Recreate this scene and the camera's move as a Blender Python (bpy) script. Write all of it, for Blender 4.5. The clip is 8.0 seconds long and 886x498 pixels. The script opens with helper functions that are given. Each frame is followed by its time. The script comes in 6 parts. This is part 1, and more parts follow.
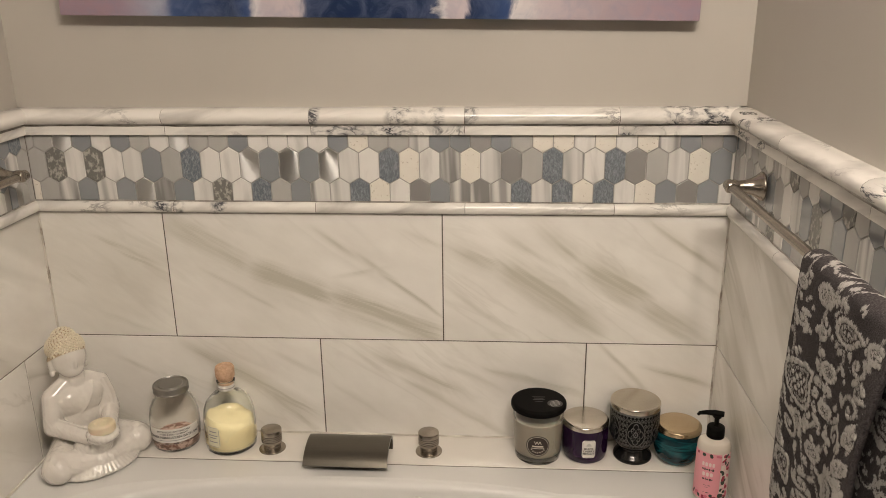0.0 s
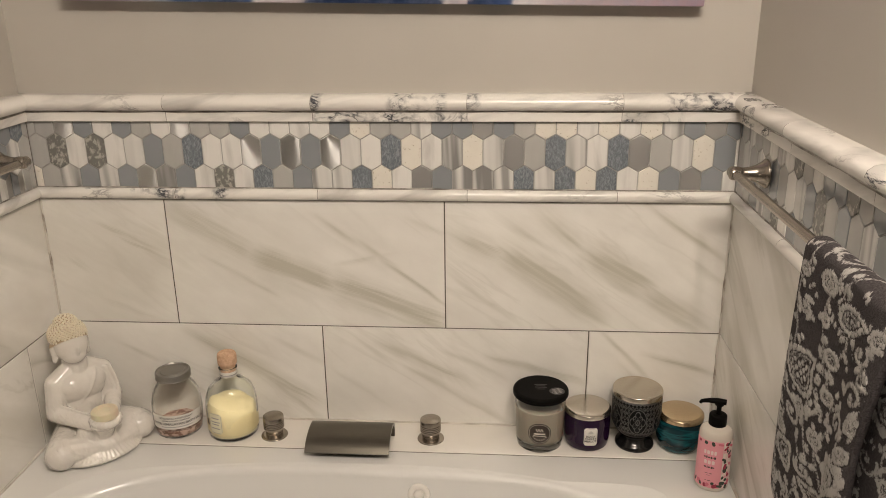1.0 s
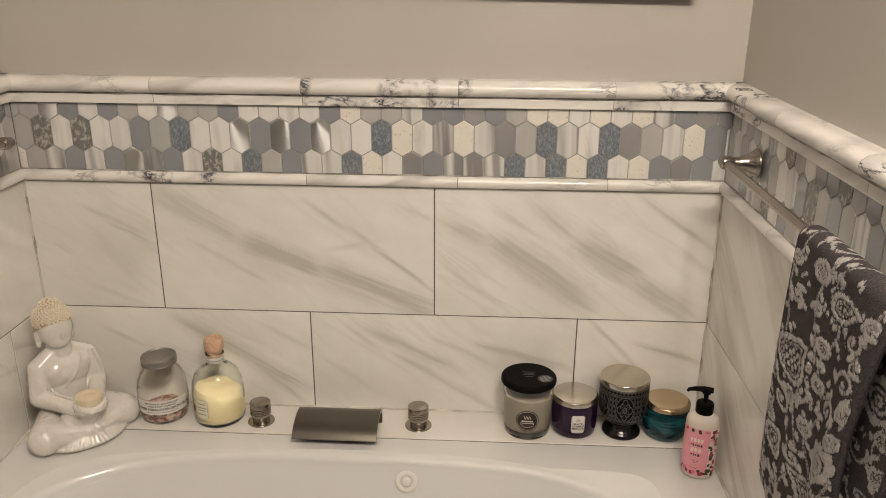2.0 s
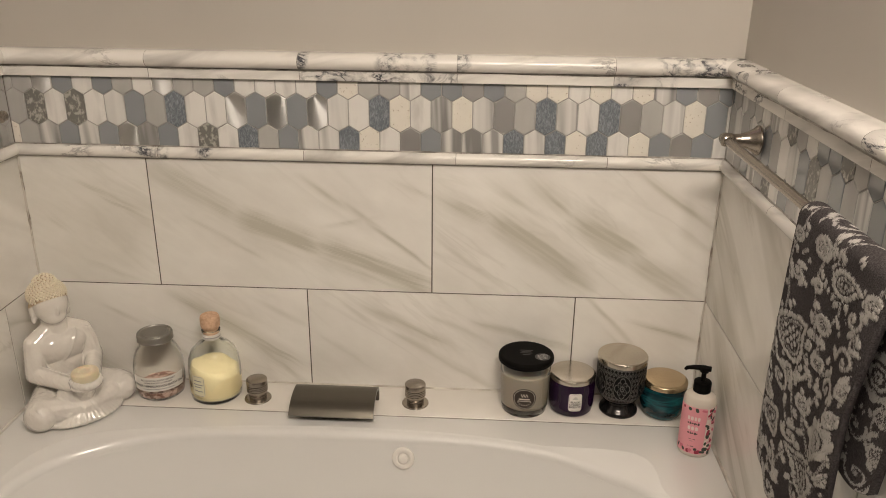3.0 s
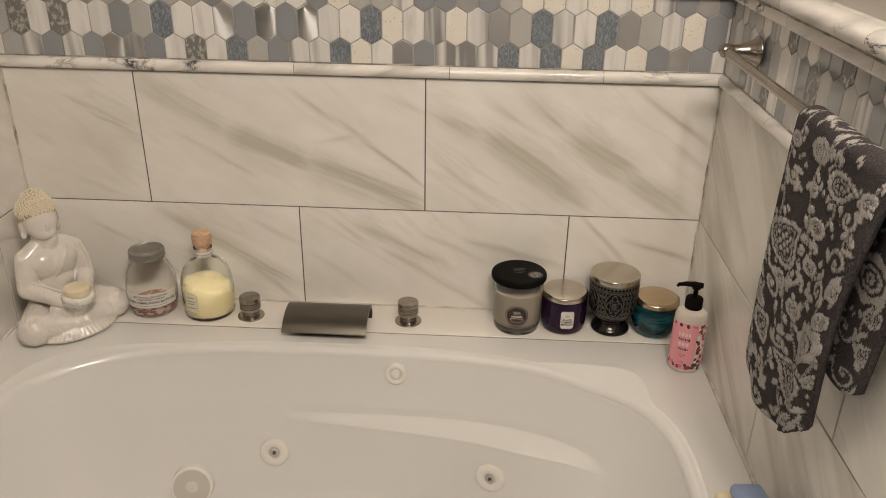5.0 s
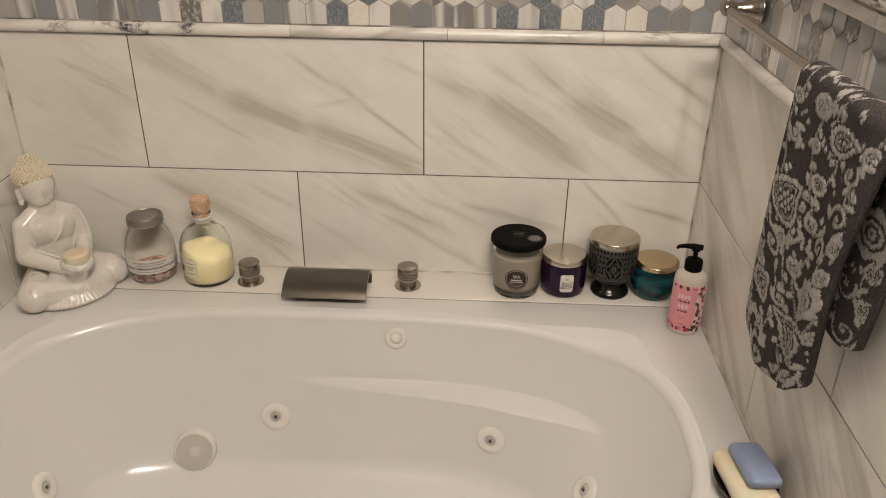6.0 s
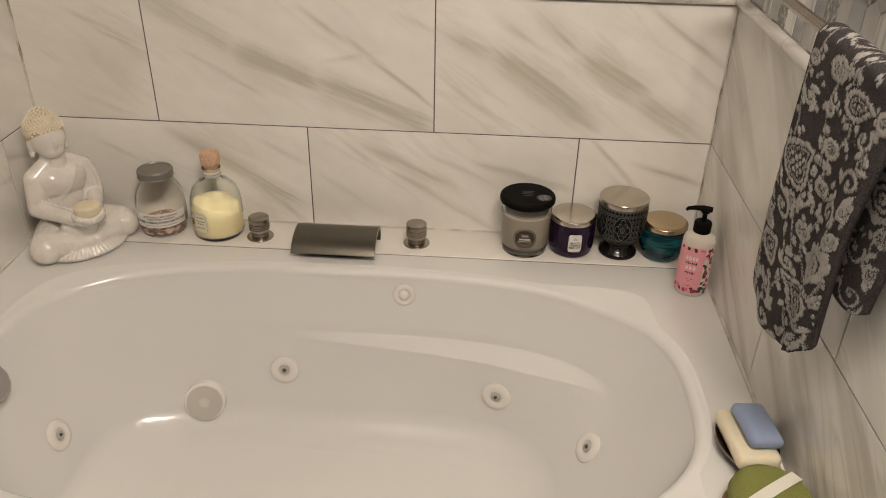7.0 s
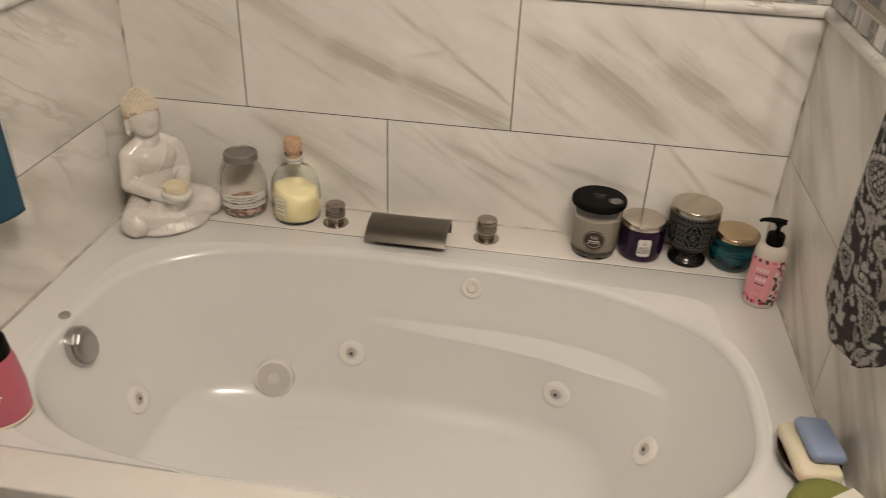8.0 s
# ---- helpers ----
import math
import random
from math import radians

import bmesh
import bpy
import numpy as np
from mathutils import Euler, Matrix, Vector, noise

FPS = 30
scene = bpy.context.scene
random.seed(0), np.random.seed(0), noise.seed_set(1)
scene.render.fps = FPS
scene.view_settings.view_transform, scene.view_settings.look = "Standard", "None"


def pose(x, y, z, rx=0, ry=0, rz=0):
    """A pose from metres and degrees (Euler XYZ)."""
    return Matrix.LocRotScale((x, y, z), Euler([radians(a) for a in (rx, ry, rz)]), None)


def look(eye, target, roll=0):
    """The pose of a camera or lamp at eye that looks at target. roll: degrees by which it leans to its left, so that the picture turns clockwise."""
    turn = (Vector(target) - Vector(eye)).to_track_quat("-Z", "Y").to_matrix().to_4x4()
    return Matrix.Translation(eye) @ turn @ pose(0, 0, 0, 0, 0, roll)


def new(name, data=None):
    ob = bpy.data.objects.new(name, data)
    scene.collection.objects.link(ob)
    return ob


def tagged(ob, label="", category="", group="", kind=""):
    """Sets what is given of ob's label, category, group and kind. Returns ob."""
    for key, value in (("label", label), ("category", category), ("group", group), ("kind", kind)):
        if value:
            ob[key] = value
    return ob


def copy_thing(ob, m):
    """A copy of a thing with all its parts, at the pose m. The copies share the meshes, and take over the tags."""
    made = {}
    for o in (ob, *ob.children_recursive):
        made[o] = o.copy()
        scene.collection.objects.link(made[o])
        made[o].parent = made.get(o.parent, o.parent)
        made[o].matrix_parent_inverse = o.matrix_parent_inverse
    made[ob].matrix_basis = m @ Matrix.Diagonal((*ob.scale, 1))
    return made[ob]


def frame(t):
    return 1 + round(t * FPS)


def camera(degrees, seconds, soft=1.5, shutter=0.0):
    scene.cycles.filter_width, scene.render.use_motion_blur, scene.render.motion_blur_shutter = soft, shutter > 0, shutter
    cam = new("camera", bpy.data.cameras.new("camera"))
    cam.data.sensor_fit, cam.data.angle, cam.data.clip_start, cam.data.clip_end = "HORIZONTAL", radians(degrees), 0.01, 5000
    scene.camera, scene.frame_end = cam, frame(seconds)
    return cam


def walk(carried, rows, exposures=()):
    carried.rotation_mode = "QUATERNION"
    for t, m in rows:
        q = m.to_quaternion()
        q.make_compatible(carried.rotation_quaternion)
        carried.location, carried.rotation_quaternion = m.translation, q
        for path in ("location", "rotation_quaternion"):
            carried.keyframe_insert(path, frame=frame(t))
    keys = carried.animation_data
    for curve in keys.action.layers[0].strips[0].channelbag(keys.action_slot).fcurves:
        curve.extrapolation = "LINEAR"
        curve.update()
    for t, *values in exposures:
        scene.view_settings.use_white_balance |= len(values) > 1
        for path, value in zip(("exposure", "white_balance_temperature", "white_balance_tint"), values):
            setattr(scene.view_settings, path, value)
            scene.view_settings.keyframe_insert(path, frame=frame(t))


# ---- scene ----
cam = camera(58.0, 8.0, 0.9, 0.4)
PATH = [
    (0, (0.117, -1.628, 1.55), (-0.018, 0.269, 0.93), -0.7),
    (0.5, (0.116, -1.628, 1.552), (-0.021, 0.264, 0.919), -0.6),
    (1, (0.121, -1.624, 1.545), (-0.024, 0.263, 0.899), -0.7),
    (1.5, (0.106, -1.623, 1.541), (-0.013, 0.262, 0.882), -0.3),
    (3, (0.106, -1.613, 1.528), (0.011, 0.251, 0.811), 0.6),
    (3.5, (0.103, -1.612, 1.516), (0.014, 0.239, 0.763), 0.6),
    (4, (0.11, -1.613, 1.506), (0.03, 0.221, 0.712), 1.0),
    (4.5, (0.113, -1.615, 1.496), (0.031, 0.202, 0.664), 1.1),
    (6, (0.111, -1.62, 1.472), (0.038, 0.149, 0.543), 0.7),
    (6.5, (0.11, -1.62, 1.474), (0.032, 0.122, 0.495), 1.0),
    (7, (0.109, -1.624, 1.475), (0.021, 0.093, 0.453), 1.3),
    (7.5, (0.1, -1.642, 1.477), (-0.018, 0.067, 0.445), 2.2),
    (8, (0.089, -1.662, 1.489), (-0.145, 0.035, 0.457), 2.3),
]
walk(cam, [(t, look(eye, target, roll)) for t, eye, target, roll in PATH], [(0.0, 0.0), (1.5, 0.02), (3.5, -0.06), (4.5, -0.07), (6.5, -0.05), (8.0, -0.15)])

# world, lights and exposure
WORLD = bpy.data.worlds.new("world")
scene.world = WORLD
WORLD.use_nodes = True
WORLD.node_tree.nodes["Background"].inputs[0].default_value = (0.9, 0.75, 0.6, 1)
WORLD.node_tree.nodes["Background"].inputs[1].default_value = 0.02


def bulb(x, y, z, watts, radius):
    d = bpy.data.lights.new("bulb", "POINT")
    d.energy, d.shadow_soft_size, d.color = watts, radius, (1.0, 0.882, 0.762)
    ob = new("bulb", d)
    ob.location = (x, y, z)
    return ob


for bx, watts in ((-0.02, 13.0), (0.16, 15.0), (0.34, 20.0), (0.51, 25.0)):
    bulb(bx, -1.55, 2.33, watts, 0.055)


# materials
class Mat:
    """A small builder of node materials."""

    def __init__(self, name, color=(0.8, 0.8, 0.8), rough=0.5, metal=0.0, **more):
        self.m = bpy.data.materials.new(name)
        self.m.use_nodes = True
        self.t = self.m.node_tree
        self.b = self.t.nodes["Principled BSDF"]
        self.b.inputs["Base Color"].default_value = (*color, 1)
        self.b.inputs["Roughness"].default_value = rough
        self.b.inputs["Metallic"].default_value = metal
        for k, v in more.items():
            self.b.inputs[k.replace("_", " ")].default_value = v

    def node(self, kind, **vals):
        n = self.t.nodes.new(kind)
        for k, v in vals.items():
            n.inputs[k.replace("_", " ")].default_value = v
        return n

    def link(self, a, b):
        self.t.links.new(a, b)

    def coords(self, scale=(1, 1, 1), turn=(0, 0, 0), vary=True):
        tc = self.node("ShaderNodeTexCoord")
        out = tc.outputs["Object"]
        if vary:
            oi = self.node("ShaderNodeObjectInfo")
            mul = self.t.nodes.new("ShaderNodeMath")
            mul.operation = "MULTIPLY"
            mul.inputs[1].default_value = 37.0
            self.link(oi.outputs["Random"], mul.inputs[0])
            add = self.t.nodes.new("ShaderNodeVectorMath")
            add.operation = "ADD"
            self.link(out, add.inputs[0])
            self.link(mul.outputs[0], add.inputs[1])
            out = add.outputs[0]
        mp = self.node("ShaderNodeMapping")
        mp.inputs["Rotation"].default_value = turn
        rot = mp.outputs[0]
        self.link(out, mp.inputs[0])
        mp2 = self.node("ShaderNodeMapping")
        mp2.inputs["Scale"].default_value = scale
        self.link(rot, mp2.inputs[0])
        return mp2.outputs[0]

    def noise(self, vec, scale, detail=4.0, rough=0.5, distort=0.0):
        n = self.node("ShaderNodeTexNoise", Scale=scale, Detail=detail, Roughness=rough, Distortion=distort)
        self.link(vec, n.inputs["Vector"])
        return n.outputs["Fac"]

    def ramp(self, fac, stops):
        r = self.t.nodes.new("ShaderNodeValToRGB")
        els = r.color_ramp.elements
        while len(els) < len(stops):
            els.new(0.5)
        for e, (p, c) in zip(els, stops):
            e.position = p
            e.color = (c, c, c, 1) if not isinstance(c, tuple) else (*c, 1)
        self.link(fac, r.inputs[0])
        return r.outputs[0]

    def mix(self, fac, a, b, mode="MIX"):
        x = self.t.nodes.new("ShaderNodeMix")
        x.data_type, x.blend_type = "RGBA", mode
        for src, s in ((fac, x.inputs[0]), (a, x.inputs[6]), (b, x.inputs[7])):
            if isinstance(src, (int, float)):
                s.default_value = src
            elif isinstance(src, tuple):
                s.default_value = (*src, 1)
            else:
                self.link(src, s)
        return x.outputs[2]

    def color(self, sock):
        self.link(sock, self.b.inputs["Base Color"])
        return self

    def rough(self, sock):
        self.link(sock, self.b.inputs["Roughness"])
        return self

    def bump(self, fac, strength, dist=0.001):
        n = self.node("ShaderNodeBump", Strength=strength, Distance=dist)
        self.link(fac, n.inputs["Height"])
        self.link(n.outputs[0], self.b.inputs["Normal"])
        return self


def marble_tile(name, laid):
    """Polished marble; laid tiles carry their large veins as an attribute of the mesh."""
    k = Mat(name, rough=0.20)
    turn = (0, radians(-31), 0)
    patch = k.ramp(k.noise(k.coords((0.8, 1, 1.8), turn), 2.6, 2), [(0.45, 0.0), (0.60, 1.0)])
    broad = k.noise(k.coords((0.5, 1, 3.0), turn), 1.9, 3, 0.45, 0.7)
    band = k.ramp(broad, [(0.50, 0.0), (0.57, 0.55), (0.605, 1.0), (0.635, 0.25), (0.8, 0.35)])
    fine = k.noise(k.coords((0.9, 1, 4.6), (0, radians(-36), 0)), 2.8, 4, 0.55, 0.8)
    streak = k.ramp(fine, [(0.48, 0.0), (0.53, 1.0), (0.56, 0.25), (0.61, 0.0)])
    cloud = k.noise(k.coords((1, 1, 2), turn), 5.0, 4, 0.6)
    base = k.mix(k.ramp(cloud, [(0.35, 0.0), (0.7, 1.0)]), (0.86, 0.835, 0.785), (0.765, 0.735, 0.685))
    lot = 0.12 if laid else 0.62
    c = k.mix(k.mix(1.0, band, (lot, lot, lot), "MULTIPLY"), base, (0.47, 0.45, 0.385))
    lot = 0.16 if laid else 0.42
    c = k.mix(k.mix(1.0, k.mix(1.0, streak, patch, "MULTIPLY"), (lot, lot, lot), "MULTIPLY"), c, (0.40, 0.37, 0.30))
    if laid:
        at = k.t.nodes.new("ShaderNodeAttribute")
        at.attribute_name = "vein"
        grain = k.noise(k.coords((1.2, 1, 7.0), (0, radians(-33), 0)), 9.0, 4, 0.6, 0.6)
        soft_edge = k.mix(0.45, at.outputs["Fac"], grain, "OVERLAY")
        c = k.mix(k.ramp(soft_edge, [(0.02, 0.0), (0.85, 1.0)]), c, (0.53, 0.505, 0.43))
    k.color(c)
    k.bump(k.noise(k.coords(), 30.0, 2), 0.02, 0.001)
    return k.m


def rail_marble(name, dark, amount, clusters=()):
    """White marble for the rails; clusters are knots of dark veins, as (place along the piece, reach)."""
    k = Mat(name, rough=0.09)
    n = k.noise(k.coords((0.7, 1, 1.6)), 11.0, 8, 0.66, 0.8)
    vein = k.ramp(n, [(0.47, 0.0), (0.495, 1.0), (0.505, 1.0), (0.53, 0.0)])
    mask = k.ramp(k.noise(k.coords((0.6, 1, 1)), 10.0, 2), [(0.58 - amount, 0.0), (0.66 - amount, 1.0)])
    grey = k.noise(k.coords((1, 1, 5), (0, radians(12), 0)), 5.0, 4, 0.5, 0.5)
    base = k.mix(k.ramp(grey, [(0.50, 0.0), (0.74, 1.0)]), (0.80, 0.77, 0.72), (0.48, 0.46, 0.43))
    c = k.mix(k.mix(1.0, vein, mask, "MULTIPLY"), base, dark)
    if clusters:
        net = k.noise(k.coords((0.8, 1, 1.2)), 30.0, 6, 0.62, 1.1)
        lines = k.ramp(net, [(0.40, 0.0), (0.465, 0.75), (0.49, 1.0), (0.53, 1.0), (0.56, 0.25), (0.64, 0.0)])
        tc, sx = k.t.nodes.new("ShaderNodeTexCoord"), k.t.nodes.new("ShaderNodeSeparateXYZ")
        k.link(tc.outputs["Object"], sx.inputs[0])
        wob = k.noise(k.coords(), 34.0, 3)
        total = None
        for at, reach in clusters:
            d = k.t.nodes.new("ShaderNodeMath")
            d.operation = "SUBTRACT"
            k.link(sx.outputs[0], d.inputs[0])
            d.inputs[1].default_value = at
            far = k.t.nodes.new("ShaderNodeMath")
            far.operation = "ABSOLUTE"
            k.link(d.outputs[0], far.inputs[0])
            near = k.t.nodes.new("ShaderNodeMapRange")
            for i, v in enumerate((reach * 0.45, reach * 1.3, 1.0, 0.0)):
                near.inputs[1 + i].default_value = v
            k.link(far.outputs[0], near.inputs[0])
            total = near.outputs[0] if total is None else k.mix(1.0, total, near.outputs[0], "LIGHTEN")
        lump = k.mix(1.0, total, k.ramp(wob, [(0.36, 0.0), (0.56, 1.0)]), "MULTIPLY")
        c = k.mix(k.mix(1.0, lump, (0.3, 0.3, 0.3), "MULTIPLY"), c, (0.36, 0.36, 0.36))
        c = k.mix(k.mix(1.0, lines, lump, "MULTIPLY"), c, (0.075, 0.075, 0.085))
    k.color(c)
    return k.m


def paint_wall():
    k = Mat("greige_paint", rough=0.42)
    n = k.noise(k.coords(vary=False), 3.0, 3)
    k.color(k.mix(n, (0.49, 0.46, 0.415), (0.425, 0.395, 0.35)))
    k.bump(k.noise(k.coords(vary=False), 260.0, 2), 0.06, 0.001)
    return k.m


def hexes():
    """The stone, glass and metal kinds of the mosaic, by letter."""
    out = {}
    k = Mat("white_marble", rough=0.16)
    k.color(k.mix(k.ramp(k.noise(k.coords((3, 1, 0.6)), 14, 4, 0.5, 0.4), [(0.5, 0.0), (0.8, 0.8)]), (0.74, 0.72, 0.685), (0.46, 0.445, 0.42)))
    out["W"] = k.m
    k = Mat("striped_marble", rough=0.16)
    s = k.ramp(k.noise(k.coords((1, 1, 0.04), (0, radians(3), 0)), 30, 2, 0.45, 0.2), [(0.34, 1.0), (0.42, 0.35), (0.50, 0.0), (0.58, 0.15), (0.66, 0.8)])
    k.color(k.mix(s, (0.67, 0.655, 0.625), (0.235, 0.228, 0.22)))
    out["S"] = k.m
    k = Mat("pitted_cream_stone", rough=0.5)
    p = k.ramp(k.noise(k.coords(), 190, 3, 0.6), [(0.63, 0.0), (0.70, 1.0)])
    k.color(k.mix(p, k.mix(k.noise(k.coords(), 40, 3), (0.77, 0.735, 0.66), (0.68, 0.64, 0.565)), (0.42, 0.36, 0.28)))
    k.bump(p, -0.5, 0.001)
    out["C"] = k.m
    k = Mat("grey_glass", rough=0.1, Coat_Weight=0.6, Coat_Roughness=0.03)
    k.color(k.mix(k.noise(k.coords(), 9, 2), (0.225, 0.238, 0.252), (0.29, 0.303, 0.316)))
    out["G"] = k.m
    k = Mat("textured_blue_glass", rough=0.14, Coat_Weight=0.5, Coat_Roughness=0.05)
    v = k.ramp(k.noise(k.coords((2.6, 1, 1)), 130, 4, 0.7, 1.0), [(0.45, 0.0), (0.64, 1.0)])
    k.color(k.mix(v, (0.145, 0.165, 0.19), (0.31, 0.335, 0.355)))
    k.bump(v, 0.35, 0.001)
    out["B"] = k.m
    # the same metal where no highlight falls: its duller look is set in the finish
    k = Mat("unlit_metal_tile", (0.60, 0.59, 0.58), 0.48, 1.0)
    k.bump(k.noise(k.coords((1, 1, 6), (0, radians(35), 0)), 400, 2), 0.1, 0.0004)
    out["N"] = k.m
    k = Mat("brushed_metal_tile", (0.88, 0.87, 0.85), 0.42, 1.0)
    # brushed in rings about a centre above each piece, so that a bright wedge fans downwards
    tc, oi = k.node("ShaderNodeTexCoord"), k.node("ShaderNodeObjectInfo")
    side = k.t.nodes.new("ShaderNodeMapRange")
    for i, v in enumerate((0.0, 1.0, 0.019, -0.019)):
        side.inputs[1 + i].default_value = v
    k.link(oi.outputs["Random"], side.inputs[0])
    centre = k.node("ShaderNodeCombineXYZ", Z=0.034)
    k.link(side.outputs[0], centre.inputs[0])
    away, across, world_way = k.t.nodes.new("ShaderNodeVectorMath"), k.t.nodes.new("ShaderNodeVectorMath"), k.t.nodes.new("ShaderNodeVectorTransform")
    away.operation, across.operation = "SUBTRACT", "CROSS_PRODUCT"
    world_way.vector_type, world_way.convert_from, world_way.convert_to = "VECTOR", "OBJECT", "WORLD"
    k.link(tc.outputs["Object"], away.inputs[0])
    k.link(centre.outputs[0], away.inputs[1])
    k.link(away.outputs[0], across.inputs[0])
    across.inputs[1].default_value = (0, 1, 0)
    k.link(across.outputs[0], world_way.inputs[0])
    k.link(world_way.outputs[0], k.b.inputs["Tangent"])
    k.b.inputs["Anisotropic"].default_value = 0.85
    k.b.inputs["Anisotropic Rotation"].default_value = 0.10
    k.bump(k.noise(k.coords((1, 1, 6), (0, radians(35), 0)), 400, 2), 0.05, 0.0004)
    out["M"] = k.m
    k = Mat("light_grey_stone", rough=0.22)
    k.color(k.mix(k.noise(k.coords((1, 1, 0.25)), 30, 4), (0.50, 0.49, 0.465), (0.36, 0.35, 0.335)))
    out["L"] = k.m
    k = Mat("speckled_glass", rough=0.15)
    d = k.ramp(k.noise(k.coords((1, 1, 0.7)), 120, 3, 0.6), [(0.5, 0.0), (0.62, 1.0)])
    k.color(k.mix(d, (0.185, 0.18, 0.165), (0.42, 0.405, 0.36)))
    k.bump(d, 0.3, 0.001)
    out["D"] = k.m
    return out


TILE, TILE_LAID, PAINT, HEX = marble_tile("marble_tile", False), marble_tile("veined_marble_tile", True), paint_wall(), hexes()
RAIL_PLAIN = rail_marble("pale_marble_rail", (0.40, 0.38, 0.36), -0.02)
RAIL_VEIN = rail_marble("black_veined_marble_rail", (0.07, 0.07, 0.085), 0.10)
GROUT = Mat("dark_grout", (0.12, 0.10, 0.082), 0.9).m
# dirty grout, darkened in patches to include the shade line below each course
smear_k = Mat("smeared_grout_and_shade", rough=0.8)
smear_k.color(smear_k.mix(smear_k.ramp(smear_k.noise(smear_k.coords(), 26, 4, 0.6), [(0.38, 0.0), (0.62, 1.0)]), (0.17, 0.15, 0.13), (0.44, 0.41, 0.37)))
GROUT_SMEAR_SHADE = smear_k.m
GROUT_PALE = Mat("grey_grout", (0.36, 0.345, 0.32), 0.85).m


def acrylic():
    k = Mat("glossy_white_acrylic", rough=0.28, Coat_Weight=1.0, Coat_Roughness=0.12)
    k.color(k.mix(k.noise(k.coords(vary=False), 3.5, 3), (0.755, 0.745, 0.72), (0.715, 0.705, 0.685)))
    return k.m


ACRYLIC = acrylic()
ledge_k = Mat("white_quartz", rough=0.08)
ledge_k.color(ledge_k.mix(ledge_k.noise(ledge_k.coords(), 22, 4), (0.80, 0.765, 0.71), (0.73, 0.695, 0.64)))
QUARTZ = ledge_k.m


def nickel(name="brushed_nickel", color=(0.42, 0.375, 0.325), rough=0.27):
    k = Mat(name, color, rough, 1.0)
    g = k.noise(k.coords((1, 40, 40)), 20, 2)
    k.color(k.mix(g, color, tuple(c * 0.8 for c in color)))
    k.bump(g, 0.05, 0.0005)
    return k.m


NICKEL = nickel()
GUNMETAL = nickel("dark_brushed_nickel", (0.185, 0.17, 0.142), 0.30)
CHROME = Mat("chrome", (0.7, 0.69, 0.67), 0.12, 1.0).m


# mesh helpers
def part(name, bm, material, parent=None, label="", smooth=False, angle=35):
    me = bpy.data.meshes.new(name)
    bmesh.ops.recalc_face_normals(bm, faces=bm.faces[:])
    if smooth:
        for e in bm.edges:
            e.smooth = not (len(e.link_faces) == 2 and e.calc_face_angle(0) > radians(angle))
        for f in bm.faces:
            f.smooth = True
    bm.to_mesh(me)
    bm.free()
    for m in material if isinstance(material, (list, tuple)) else [material]:
        me.materials.append(m)
    ob = new(name, me)
    ob.parent = parent
    return tagged(ob, label)


def empty(name, at=(0, 0, 0), turn=0, **tags):
    ob = new(name)
    ob.matrix_basis = pose(*at, 0, 0, turn)
    ob.empty_display_size = 0.02
    return tagged(ob, **tags)


def box(x0, x1, y0, y1, z0, z1, bevel=0.0, seg=2, bm=None):
    bm = bm or bmesh.new()
    r = bmesh.ops.create_cube(bm, size=1)
    bmesh.ops.transform(bm, matrix=Matrix.LocRotScale(((x0 + x1) / 2, (y0 + y1) / 2, (z0 + z1) / 2), None, (x1 - x0, y1 - y0, z1 - z0)), verts=r["verts"])
    if bevel:
        es = {e for v in r["verts"] for e in v.link_edges}
        bmesh.ops.bevel(bm, geom=list(es), offset=bevel, segments=seg, affect="EDGES", profile=0.5)
    return bm


def lathe(profile, seg=48, sx=1.0, sy=1.0, at=(0, 0, 0), bm=None):
    """A solid of revolution about z from (radius, height) pairs."""
    bm = bm or bmesh.new()
    rings = []
    for r, z in profile:
        if r < 1e-5:
            rings.append([bm.verts.new((at[0], at[1], at[2] + z))])
        else:
            rings.append([bm.verts.new((at[0] + r * sx * math.cos(2 * math.pi * i / seg), at[1] + r * sy * math.sin(2 * math.pi * i / seg), at[2] + z)) for i in range(seg)])
    for a, b in zip(rings, rings[1:]):
        for i in range(seg):
            j = (i + 1) % seg
            f = [a[0], b[i], b[j]] if len(a) == 1 else [a[i], a[j], b[0]] if len(b) == 1 else [a[i], a[j], b[j], b[i]]
            if len(set(f)) > 2 and not (len(a) == 1 and len(b) == 1):
                bm.faces.new(f)
    return bm


def rounded(pairs, r=0.003, n=4):
    """Rounds the corners of a lathe profile."""
    out = [pairs[0]]
    for p, q, s in zip(pairs, pairs[1:], pairs[2:]):
        p, q, s = Vector(p), Vector(q), Vector(s)
        a, b = (p - q), (s - q)
        d = min(r, a.length * 0.45, b.length * 0.45)
        a, b = q + a.normalized() * d, q + b.normalized() * d
        for i in range(n + 1):
            t = i / n
            w = (1 - t) ** 2 * a + 2 * t * (1 - t) * q + t * t * b
            out.append((w.x, w.y))
    out.append(pairs[-1])
    return out


